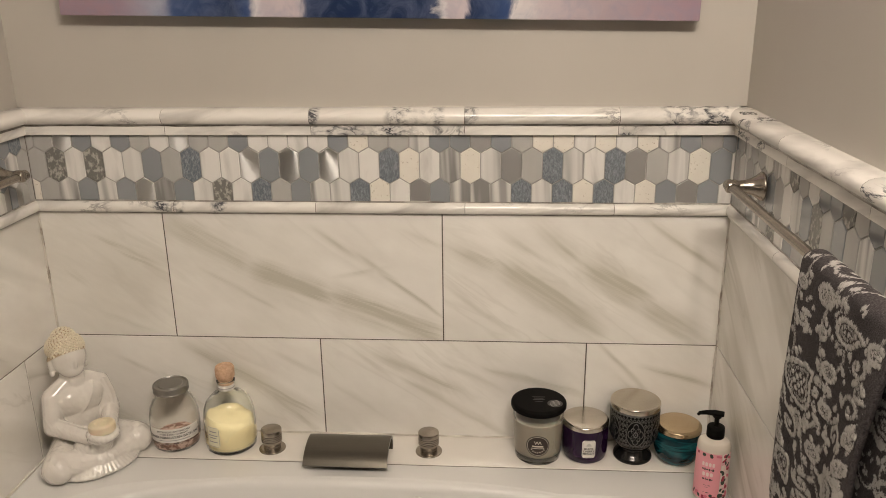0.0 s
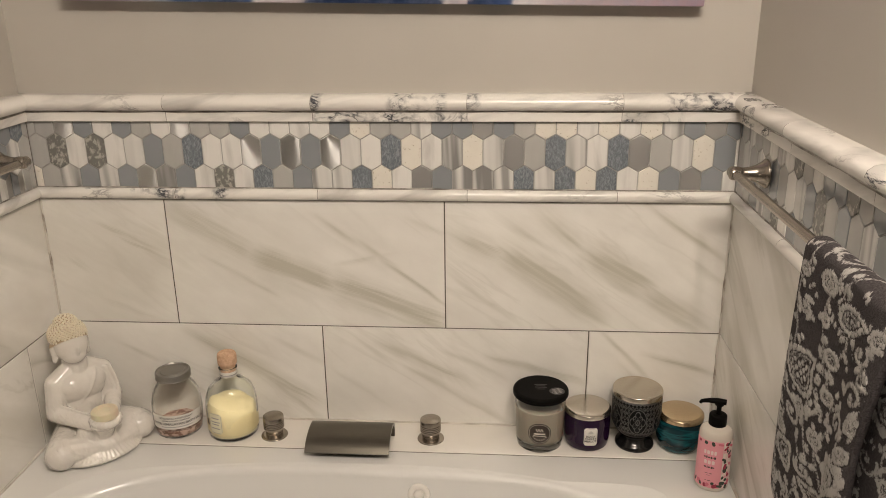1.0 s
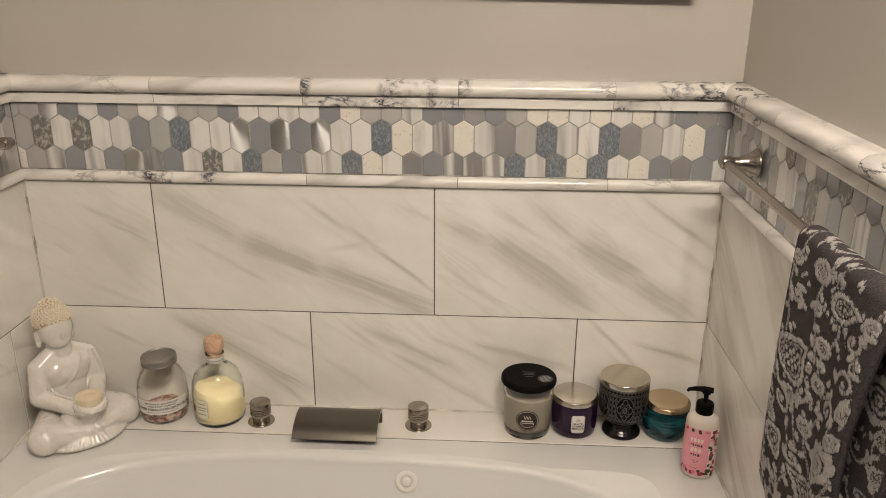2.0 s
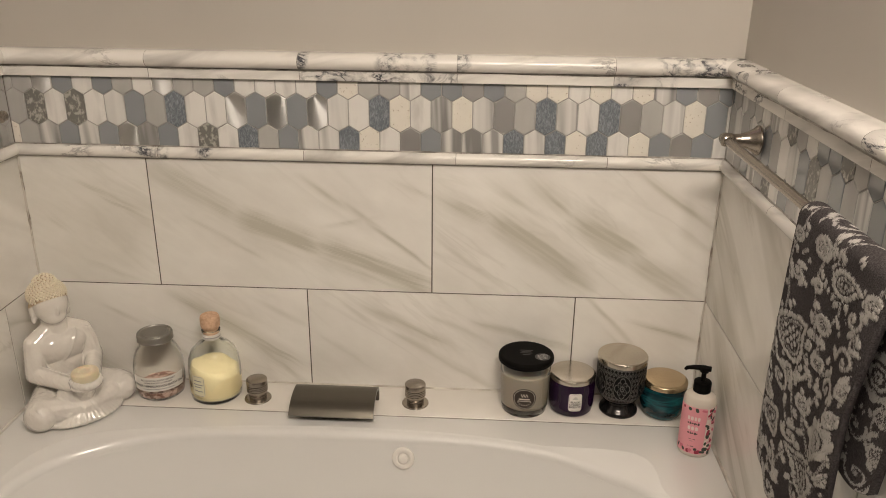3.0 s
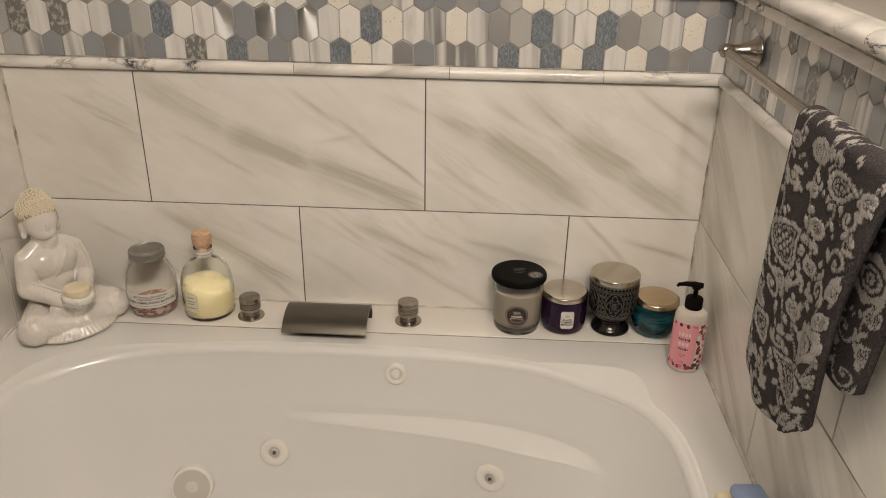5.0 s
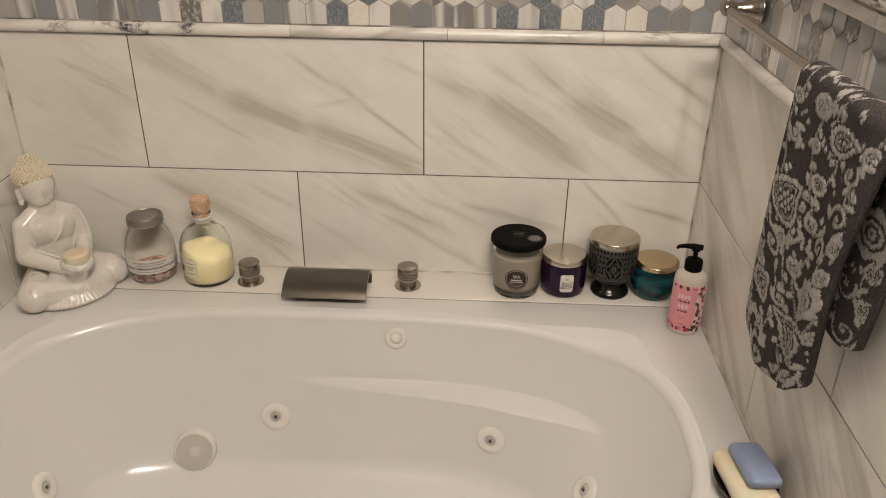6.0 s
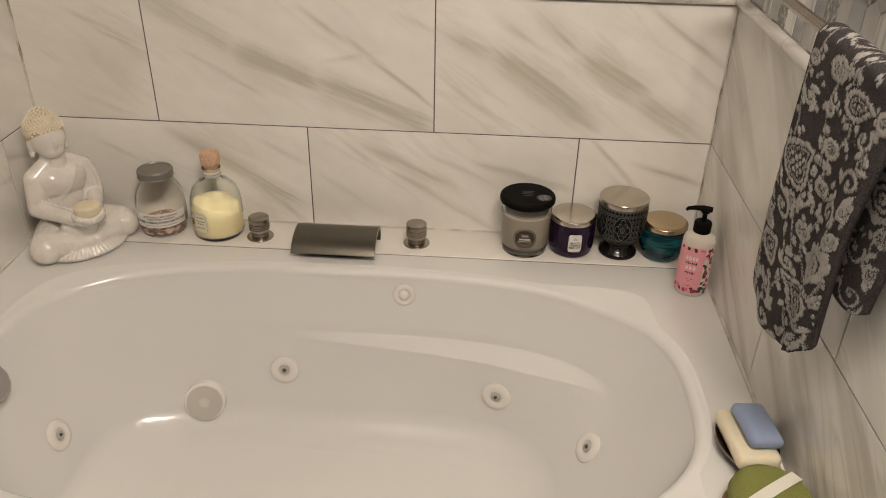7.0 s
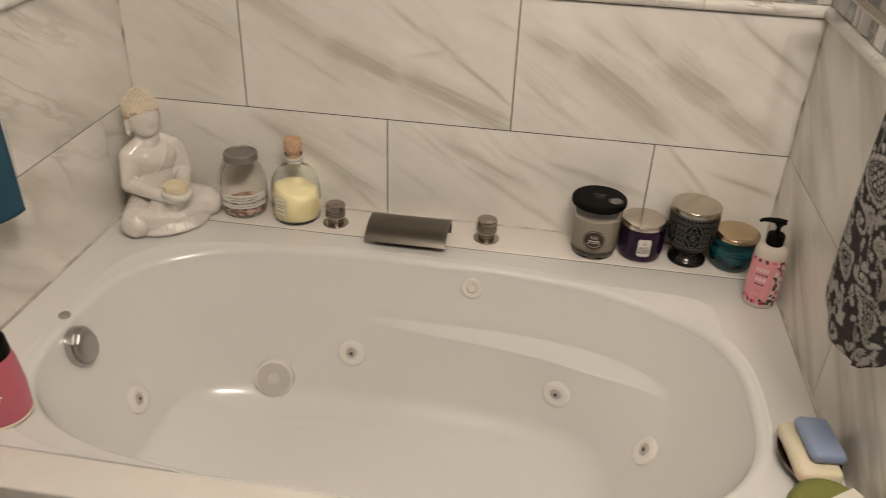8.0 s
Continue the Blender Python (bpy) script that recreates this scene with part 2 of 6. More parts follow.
def sweep(points, radius, seg=10, bm=None):
    """A round bar along points."""
    bm = bm or bmesh.new()
    pts = [Vector(p) for p in points]
    rings = []
    up = Vector((0.3, 0.2, 1)).normalized()
    for i, p in enumerate(pts):
        d = (pts[min(i + 1, len(pts) - 1)] - pts[max(i - 1, 0)]).normalized()
        a = d.cross(up).normalized()
        b = d.cross(a)
        r = radius[i] if isinstance(radius, (list, tuple)) else radius
        rings.append([bm.verts.new(p + r * (math.cos(2 * math.pi * k / seg) * a + math.sin(2 * math.pi * k / seg) * b)) for k in range(seg)])
    for a, b in zip(rings, rings[1:]):
        for i in range(seg):
            bm.faces.new([a[i], a[(i + 1) % seg], b[(i + 1) % seg], b[i]])
    bm.faces.new(rings[0])
    bm.faces.new(rings[-1])
    return bm


def slab(outline, depth, chamfer, shrink=0.0):
    """A flat piece facing -y with chamfered front edges, from an outline of (x, z)."""
    bm = bmesh.new()
    n = len(outline)

    def inset(d):
        res = []
        for i in range(n):
            p, q, s = (Vector(outline[(i + k) % n]) for k in (-1, 0, 1))
            e1, e2 = (q - p).normalized(), (s - q).normalized()
            n1, n2 = Vector((-e1.y, e1.x)), Vector((-e2.y, e2.x))
            m = (n1 + n2)
            m = m / max(m.dot(n1), 0.2)
            res.append(q + m * d)
        return res
    base, top = inset(shrink), inset(shrink + chamfer)
    a = [bm.verts.new((p[0], 0.004, p[1])) for p in base]
    b = [bm.verts.new((p[0], -depth + chamfer, p[1])) for p in base]
    c = [bm.verts.new((p[0], -depth, p[1])) for p in top]
    for r, s in ((a, b), (b, c)):
        for i in range(n):
            bm.faces.new([r[i], r[(i + 1) % n], s[(i + 1) % n], s[i]])
    bm.faces.new(c)
    return bm


def mesh_of(name, bm, *mats, smooth=False):
    me = bpy.data.meshes.new(name)
    bmesh.ops.recalc_face_normals(bm, faces=bm.faces[:])
    for f in bm.faces:
        f.smooth = smooth
    bm.to_mesh(me)
    bm.free()
    for m in mats:
        me.materials.append(m)
    return me


# the room: the tub stands in an alcove
XL, XR, DECK, FRONT = -0.889, 0.597, 0.56, -0.945
JOINT, TILE_TOP, BAND0, BAND1, STRIP, RAIL_TOP = 0.802, 1.096, 1.121, 1.265, 1.286, 1.320
BACK_Y, CEIL, RECESS = -5.2, 2.44, 0.015
WALL_END = -1.02

wall_back = tagged(part("wall_back", box(XL - 0.12, XR + 0.12, RECESS, 0.12, RAIL_TOP - 0.02, CEIL), PAINT), "smooth greige painted wall above a marble tiled wainscot", "wall", kind="structure")
wall_left = tagged(part("wall_left", box(-0.12, -RECESS, WALL_END, RECESS, RAIL_TOP - 0.02, CEIL), PAINT), "greige painted side wall above marble tile", "wall", kind="structure")
wall_right = tagged(part("wall_right", box(RECESS, 0.12, WALL_END, RECESS, RAIL_TOP - 0.02, CEIL), PAINT), "greige painted side wall above marble tile", "wall", kind="structure")
wall_left.location.x, wall_right.location.x = XL, XR
part("tile_backing", box(XL - 0.12, XR + 0.12, 0.0018, 0.12, 0, RAIL_TOP - 0.02), GROUT, wall_back)
part("tile_backing", box(-0.12, -0.0018, WALL_END, 0.0, 0, RAIL_TOP - 0.02), GROUT, wall_left)
part("tile_backing", box(0.0018, 0.12, WALL_END, 0.0, 0, RAIL_TOP - 0.02), GROUT, wall_right)
WX0, WX1 = XL - 2.0, XR + 2.2
# unseen walls that close the room, coloured dark to weaken the bounced light
room = bmesh.new()
for x0, x1, y0, y1 in ((WX0, WX1, BACK_Y - 0.1, BACK_Y), (WX0 - 0.1, WX0, BACK_Y - 0.1, WALL_END + 0.1), (WX1, WX1 + 0.1, BACK_Y - 0.1, WALL_END + 0.1), (WX0, XL - 0.12, WALL_END, WALL_END + 0.1), (XR + 0.12, WX1, WALL_END, WALL_END + 0.1)):
    box(x0, x1, y0, y1, 0, CEIL, bm=room)
tagged(part("wall_behind", room, Mat("bounce_damping_taupe", (0.27, 0.25, 0.22), 0.6).m), "unseen bathroom walls, darkened to hold back bounced light", "wall", kind="structure")
tagged(part("ceiling", box(WX0 - 0.1, WX1 + 0.1, BACK_Y - 0.1, 0.12, CEIL, CEIL + 0.1), Mat("white_ceiling_paint", (0.70, 0.675, 0.63), 0.7).m), "flat white painted bathroom ceiling", "ceiling", kind="structure")
# the floor is out of view too; its dark grey lowers the fill from below
tagged(part("floor", box(WX0 - 0.1, WX1 + 0.1, BACK_Y - 0.1, 0.12, -0.1, 0), Mat("bounce_damping_floor", (0.16, 0.15, 0.135), 0.4).m), "unseen bathroom floor, darkened to hold back bounced light", "floor", kind="structure")

# bathtub: deck, basin with an arm rest, and fittings
BX, BY, BA, BB = -0.146, -0.534, 0.637, 0.327
FLOOR = 0.205
LIP = 0.018


def basin(th, f):
    """A point of the basin at the angle th; f runs from 0 at the rim to 1 at the floor's edge."""
    c, s = math.cos(th), math.sin(th)
    right = c > 0
    n = 2.75 if right else 3.1
    a = BA - (0.195 * f ** 1.3 if right else 0.105 * f ** 1.2)
    b = BB + (0.014 * max(0.0, 1 - f / 0.4) if s > 0 else 0.0) - 0.07 * f ** 1.5
    n = n + 0.5 * f
    r = (abs(c / a) ** n + abs(s / b) ** n) ** (-1 / n)
    x, y = BX + r * c, BY + r * s
    z = DECK - (DECK - FLOOR - 0.05) * f
    if s > 0:
        # the arm rest: a crescent shelf that widens towards the back rest
        w = (x + 0.29) / 0.50 if x < 0.21 else 1 - ((x - 0.21) / 0.17) ** 2
        w = max(0.0, min(1.0, w)) ** 0.85
        low = min(1.0, max(0.0, (f - 0.452) / 0.062))
        low = low * low * (3 - 2 * low)
        y -= 0.052 * w * low * min(1.0, max(0.0, 1 - 0.75 * (f - 0.5) / 0.5))
    return x, y, z


def bathtub():
    tub = empty("bathtub", (0, 0, 0), label="glossy white acrylic whirlpool bathtub set into a tiled alcove", category="bathtub")
    x0, x1, y0, y1 = XL + 0.004, XR - 0.004, -0.866, -0.1222
    ths = [2 * math.pi * i / 192 for i in range(192)]
    ths += [math.atan2(y - BY, x - BX) % (2 * math.pi) for x in (x0, x1) for y in (y0, y1)]
    ths.sort()
    bm = bmesh.new()
    rings = []

    def rect(th):
        c, s = math.cos(th), math.sin(th)
        k = min((x1 - BX) / c if c > 1e-9 else (x0 - BX) / c if c < -1e-9 else 9, (y1 - BY) / s if s > 1e-9 else (y0 - BY) / s if s < -1e-9 else 9)
        return BX + k * c, BY + k * s

    def border(th, drop):
        """The edge of the flat deck, squarer than the basin, so that each corner holds a shallow dished facet."""
        c, s = math.cos(th), math.sin(th)
        a, b, n = (BA - 0.030, BB - 0.006, 14.0) if c > 0 else (BA + 0.018, BB + 0.014, 4.6)
        r = (abs(c / a) ** n + abs(s / b) ** n) ** (-1 / n)
        x, y, z = basin(th, LIP / (DECK - FLOOR - 0.05))
        q = math.hypot(x - BX, y - BY)
        r = min(max(r, q + LIP + 0.004), math.hypot(*(Vector(rect(th)) - Vector((BX, BY)))) - 0.004)
        return r, q, 0.13 * (r - q - LIP - 0.004)

    def polar(th, r, z):
        return BX + r * math.cos(th), BY + r * math.sin(th), z

    def ring(fn):
        rings.append([bm.verts.new(fn(th)) for th in ths])

    ring(lambda t: (*rect(t), DECK - 0.05))
    ring(lambda t: (*rect(t), DECK - 0.002))
    ring(lambda t: (*(Vector(rect(t)) * 0.998 + Vector((BX, BY)) * 0.002), DECK))
    ring(lambda t: polar(t, border(t, 0)[0] + 0.0035, DECK))
    ring(lambda t: polar(t, border(t, 0)[0] + 0.002, DECK - 0.0003))
    ring(lambda t: polar(t, border(t, 0)[0] + 0.0003, DECK - 0.0012))
    for a in range(0, 91, 9):
        c, s = math.cos(radians(a)), math.sin(radians(a))
        ring(lambda t: polar(t, border(t, 0)[1] + LIP * (1 - s), DECK - 0.0016 - LIP * (1 - c) - border(t, 0)[2]))
    top = LIP / (DECK - FLOOR - 0.05) + 0.005
    for f in [top + (0.44 - top) * i / 40 for i in range(1, 41)] + [0.44 + 0.095 * i / 40 for i in range(1, 41)] + [0.535 + 0.465 * i / 40 for i in range(1, 41)]:
        ring(lambda t: (*basin(t, f)[:2], basin(t, f)[2] - border(t, 0)[2] * max(0.0, 1 - 2.2 * f) ** 2))
    for i in range(1, 13):
        g = i / 12
        ring(lambda t: (BX + (basin(t, 1)[0] - BX) * (1 - 0.16 * (1 - math.cos(g * math.pi / 2)) - 0.1 * g), BY + (basin(t, 1)[1] - BY) * (1 - 0.2 * (1 - math.cos(g * math.pi / 2)) - 0.1 * g), FLOOR + 0.05 - 0.05 * math.sin(g * math.pi / 2)))
    for k in (0.66, 0.4, 0.15):
        ring(lambda t: (BX + (basin(t, 1)[0] - BX) * k, BY + (basin(t, 1)[1] - BY) * k, FLOOR - 0.003))
    where = [[v.co.copy() for v in r] for r in rings]
    bm.free()

    def shell(name, loops, closed, label=""):
        bm = bmesh.new()
        vs = [[bm.verts.new(p) for p in loop] for loop in loops]
        for a, b in zip(vs, vs[1:]):
            for i in range(len(a)):
                j = (i + 1) % len(a)
                bm.faces.new([a[i], a[j], b[j], b[i]])
        if closed:
            bm.faces.new(vs[-1])
        part(name, bm, ACRYLIC, tub, label, smooth=True, angle=50)
    shell("deck_rim", where[:4], False)
    shell("basin", where[3:-2], False)
    shell("basin_floor", where[-3:], True)
    return tub


TUB = bathtub()


def on_basin(th, f, push=0.0):
    """A pose on the basin's wall, with local z pointing out of the wall into the tub."""
    p = Vector(basin(th, f))
    du = Vector(basin(th + 0.01, f)) - Vector(basin(th - 0.01, f))
    df = Vector(basin(th, f + 0.02)) - Vector(basin(th, f - 0.02))
    nrm = du.cross(df).normalized()
    if nrm.dot(Vector((BX, BY, 0.6)) - p) < 0:
        nrm = -nrm
    q = nrm.to_track_quat("Z", "Y").to_matrix().to_4x4()
    return Matrix.Translation(p + nrm * push) @ q


def nearest_on_basin(x, y, z):
    best = None
    for i in range(360):
        th = 2 * math.pi * i / 360
        for j in range(1, 50):
            p = basin(th, j / 50)
            d = (p[0] - x) ** 2 + (p[1] - y) ** 2 + (p[2] - z) ** 2
            if best is None or d < best[0]:
                best = (d, th, j / 50)
    return best[1], best[2]


# finishes of the small things
WHITE_PLASTIC = Mat("white_plastic", (0.78, 0.75, 0.70), 0.22).m
HOLE_SHADE = Mat("hole_shade", (0.085, 0.078, 0.07), 0.6).m
BLACK = Mat("black_plastic", (0.005, 0.0045, 0.0042), 0.45, Specular_IOR_Level=0.04).m
INK = Mat("dark_ink", (0.05, 0.045, 0.04), 0.6).m
PAPER = Mat("white_label_paper", (0.74, 0.71, 0.66), 0.55).m
GREY_INK = Mat("grey_ink", (0.30, 0.29, 0.28), 0.5).m


def glass_mat(name, color, rough=0.02):
    k = Mat(name, color, rough, Transmission_Weight=1.0, IOR=1.45)
    return k.m


GLASS = glass_mat("clear_glass", (0.93, 0.94, 0.91))
SMOKE = glass_mat("smoky_glass", (0.90, 0.895, 0.865), 0.05)


def fittings():
    def wall_pose(x, y, z, push=0.0):
        return on_basin(*nearest_on_basin(x, y, z), push)

    def fitting(name, m, label, category, group=""):
        ob = new(name)
        ob.empty_display_size = 0.02
        ob.matrix_basis = m
        return tagged(ob, label, category, group)

    jet = fitting("whirlpool_jet", wall_pose(-0.309, -0.28, 0.337), "round white plastic whirlpool jet set in the tub wall", "whirlpool jet", "jets in the tub wall")
    part("flange", lathe(rounded([(0.0, 0.003), (0.0115, 0.003), (0.0135, 0.0075), (0.023, 0.0085), (0.0305, 0.0055), (0.032, 0.002), (0.032, -0.008)], 0.002), 40), WHITE_PLASTIC, jet, smooth=True)
    part("nozzle", lathe(rounded([(0.0, 0.003), (0.0045, 0.003), (0.0055, 0.008), (0.0085, 0.0085), (0.0105, 0.0055), (0.011, 0.001)], 0.001), 32), Mat("grey_plastic", (0.50, 0.475, 0.44), 0.35).m, jet, smooth=True)
    # a solid dark plug paints the shade inside the nozzle's opening
    part("nozzle_hole_shade", lathe([(0.0, 0.0086), (0.0027, 0.0084), (0.0029, 0.004)], 24), HOLE_SHADE, jet)
    for x, y, z in ((0.163, -0.30, 0.325), (0.398, -0.428, 0.291), (-0.708, -0.495, 0.329)):
        copy_thing(jet, wall_pose(x, y, z))
    air = fitting("air_control", wall_pose(-0.043, -0.205, 0.512), "small round white plastic air valve on the tub wall", "valve")
    part("flange", lathe(rounded([(0.0, 0.004), (0.0125, 0.004), (0.0145, 0.0065), (0.021, 0.0065), (0.024, 0.004), (0.0242, -0.008)], 0.002), 40), WHITE_PLASTIC, air, smooth=True)
    part("button", lathe(rounded([(0.0, 0.0125), (0.007, 0.0115), (0.0105, 0.008), (0.0115, 0.001)], 0.002), 32), WHITE_PLASTIC, air, smooth=True)
    m = wall_pose(-0.481, -0.28, 0.245)
    suct = fitting("suction_cover", m, "round white ribbed plastic suction cover low on the tub wall", "drain cover")
    part("rim", lathe(rounded([(0.039, 0.024), (0.044, 0.022), (0.0455, -0.012)], 0.002), 48), WHITE_PLASTIC, suct, smooth=True)
    bm = lathe([(0.0, 0.0215), (0.0395, 0.0215), (0.0397, 0.012)], 48)
    for i in range(36):
        a = 2 * math.pi * i / 36
        for r0, r1 in ((0.014, 0.025), (0.0265, 0.0375)):
            w = 0.0007
            q = [bm.verts.new((r * math.cos(a) - s * w * math.sin(a), r * math.sin(a) + s * w * math.cos(a), 0.0232)) for r, s in ((r0, -1), (r1, -1), (r1, 1), (r0, 1))]
            bm.faces.new(q)
    part("grille", bm, Mat("dull_white_plastic", (0.60, 0.575, 0.53), 0.45).m, suct)
    part("boss", lathe(rounded([(0.0, 0.0245), (0.0085, 0.0245), (0.0095, 0.0236), (0.0125, 0.0242), (0.0135, 0.021)], 0.001), 32), Mat("worn_white_plastic", (0.66, 0.635, 0.59), 0.4).m, suct, smooth=True)
    DULL_CHROME = nickel("dull_chrome", (0.50, 0.485, 0.47), 0.30)
    over = fitting("overflow_plate", wall_pose(-0.75, -0.560, 0.512, 0.010), "rounded dull chrome overflow plate on the tub wall", "overflow")
    part("plate", lathe(rounded([(0.0, 0.021), (0.022, 0.0205), (0.031, 0.017), (0.0345, 0.010), (0.0345, -0.01)], 0.004), 10, 0.92, 1.05), DULL_CHROME, over, smooth=True, angle=20)
    part("slot", lathe([(0.0, 0.0062), (0.0385, 0.0062), (0.039, -0.008)], 32, 0.92, 1.05), DULL_CHROME, over, smooth=True)
    cap = empty("tub_cap", (-0.798, -0.533, DECK), label="small round grey cap in the tub deck", category="cap")
    part("disc", lathe(rounded([(0.0, 0.0025), (0.010, 0.0025), (0.012, -0.002)], 0.001), 28), nickel("cap_grey", (0.62, 0.60, 0.56), 0.4), cap, smooth=True)


fittings()

# deck ledge behind the tub and the strip in front of it
tagged(part("ledge_back", box(XL + 0.002, XR - 0.002, -0.1186, 0.0, DECK - 0.05, DECK + 0.001, 0.0025, 3), QUARTZ, smooth=True), "white polished ledge between tub and tiled wall", "ledge", kind="structure")
tagged(part("ledge_front", box(XL + 0.002, XR - 0.002, FRONT, -0.87, DECK - 0.05, DECK + 0.004, 0.004, 3), QUARTZ, smooth=True), "white polished front edge of the tub surround", "ledge", kind="structure")
tagged(part("tub_apron", box(XL + 0.002, XR - 0.002, FRONT + 0.012, -0.90, 0.0, DECK - 0.052), TILE), "marble tiled front of the tub surround", "tub surround", kind="structure")
seal_k = Mat("white_caulk", (0.66, 0.62, 0.56), 0.5)
seal_k.color(seal_k.mix(seal_k.ramp(seal_k.noise(seal_k.coords(vary=False), 14, 4), [(0.4, 0.0), (0.62, 1.0)]), (0.68, 0.64, 0.58), (0.40, 0.36, 0.31)))
bm = sweep([(XL + 0.003, -0.0015, DECK + 0.002), (XR - 0.003, -0.0015, DECK + 0.002)], 0.0024, 8)
for x in (XL + 0.0022, XR - 0.0022):
    sweep([(x, -0.003, DECK + 0.001), (x, FRONT, DECK + 0.001)], 0.0032, 8, bm)
tagged(part("trim", bm, seal_k.m, smooth=True), "thin line of caulk along the tub", "caulk", kind="structure")
tagged(part("joint_trim", box(XL + 0.006, XR - 0.006, -0.1219, -0.1189, DECK - 0.03, DECK - 0.0012), Mat("dark_joint", (0.13, 0.11, 0.09), 0.8).m), "dark open joint between the ledge and the tub", "joint", kind="structure")
dirt_k = Mat("stained_caulk", rough=0.6)
dirt_k.color(dirt_k.mix(dirt_k.ramp(dirt_k.noise(dirt_k.coords((1, 1, 0.25), vary=False), 60, 4, 0.6), [(0.50, 0.0), (0.62, 1.0)]), (0.62, 0.58, 0.52), (0.24, 0.20, 0.16)))
bm = bmesh.new()
for x, sgn in ((XL + 0.0015, 1), (XR - 0.0015, -1)):
    sweep([(x + sgn * 0.0016 * noise.noise(Vector((i * 0.37, 0, x))), -0.0016, DECK + (TILE_TOP - DECK) * i / 40) for i in range(41)], [0.0026 + 0.0012 * noise.noise(Vector((i * 0.5, 3, x))) for i in range(41)], 8, bm)
tagged(part("corner_trim", bm, dirt_k.m, smooth=True), "stained caulk in the tiled corners", "caulk", kind="structure")


# mixer: two knobs and a wide waterfall spout on the ledge
def faucet():
    knob = empty("tap_knob", (-0.388, -0.070, DECK + 0.001), label="ribbed brushed nickel tap knob on the tub ledge", category="tap knob", group="tap knobs of the tub")
    part("flange", lathe(rounded([(0.0, 0.0035), (0.024, 0.0035), (0.0295, 0.0022), (0.03, 0.0)], 0.0015), 48), NICKEL, knob, smooth=True)
    part("stem", lathe(rounded([(0.0190, 0.002), (0.0190, 0.011), (0.0212, 0.019), (0.0212, 0.021)], 0.002), 40), NICKEL, knob, smooth=True)
    prof = [(0.0205, 0.020)]
    for i in range(4):
        z = 0.0215 + 0.0042 * i
        prof += [(0.0232, z), (0.0232, z + 0.0028), (0.0215, z + 0.0031), (0.0215, z + 0.0041)]
    prof += [(0.0232, 0.0385), (0.0234, 0.0470), (0.0226, 0.0492), (0.0205, 0.0503), (0.0, 0.0508)]
    part("grip", lathe(prof, 48), NICKEL, knob, smooth=True)
    copy_thing(knob, pose(-0.0315, -0.066, DECK + 0.001))
    spout = empty("waterfall_spout", (-0.2055, -0.066, DECK + 0.001), label="wide dark brushed nickel waterfall spout curling over the tub", category="spout")
    path = [(0.004, 0.0), (0.008, 0.010), (0.007, 0.020), (0.001, 0.029), (-0.009, 0.0345), (-0.022, 0.0370), (-0.036, 0.0370), (-0.050, 0.0350), (-0.063, 0.0312), (-0.0745, 0.0258), (-0.0835, 0.0190), (-0.0900, 0.0110)]
    th = 0.0068
    bm = bmesh.new()
    W = 0.0915
    rows = []
    for i, (y, z) in enumerate(path):
        p, q = path[max(i - 1, 0)], path[min(i + 1, len(path) - 1)]
        d = Vector((q[0] - p[0], q[1] - p[1])).normalized()
        n = Vector((d.y, -d.x)) * th
        rows.append([bm.verts.new(c) for c in ((-W, y, z), (W, y, z), (W, y + n.x, z + n.y if i else z), (-W, y + n.x, z + n.y if i else z))])
    for a, b in zip(rows, rows[1:]):
        for k in range(4):
            bm.faces.new([a[k], a[(k + 1) % 4], b[(k + 1) % 4], b[k]])
    bm.faces.new(rows[0])
    bm.faces.new(rows[-1])
    bmesh.ops.subdivide_edges(bm, edges=[e for e in bm.edges if abs(e.verts[0].co.x - e.verts[1].co.x) > 0.1], cuts=1)
    part("blade", bm, GUNMETAL, spout, smooth=True, angle=30)
    part("foot", box(-0.084, 0.084, -0.045, 0.002, 0.0, 0.028, 0.004), GUNMETAL, spout, smooth=True)
    part("inner_lip", box(-0.078, 0.078, -0.068, -0.022, 0.0125, 0.0165, 0.0015), GUNMETAL, spout, smooth=True)


faucet()


# lettering and labels wrapped round jars
def text_bm(words, size, spacing=1.0, bold=0.0):
    cu = bpy.data.curves.new("words", "FONT")
    cu.body, cu.size, cu.align_x, cu.align_y = words, size, "CENTER", "CENTER"
    cu.space_character, cu.resolution_u, cu.offset = spacing, 3, bold
    ob = new("words", cu)
    dg = bpy.context.evaluated_depsgraph_get()
    dg.update()
    me = bpy.data.meshes.new_from_object(ob.evaluated_get(dg))
    bpy.data.objects.remove(ob)
    bm = bmesh.new()
    bm.from_mesh(me)
    bpy.data.meshes.remove(me)
    bmesh.ops.triangulate(bm, faces=bm.faces[:])
    return bm


def grid_bm(w, h, nx=16, nz=6, corner=0.0):
    """A flat label, w by h, in the plane of x and y, with cut or rounded corners."""
    bm = bmesh.new()
    vs = {}
    for i in range(nx + 1):
        for j in range(nz + 1):
            x, y = -w / 2 + w * i / nx, -h / 2 + h * j / nz
            ex = max(0, abs(x) - (w / 2 - corner)) if corner else 0
            if ex > 0:
                lim = h / 2 - corner + math.sqrt(max(corner ** 2 - ex ** 2, 0))
                y = y / (h / 2) * lim
            vs[i, j] = bm.verts.new((x, y, 0))
    for i in range(nx):
        for j in range(nz):
            bm.faces.new([vs[i, j], vs[i + 1, j], vs[i + 1, j + 1], vs[i, j + 1]])
    return bm


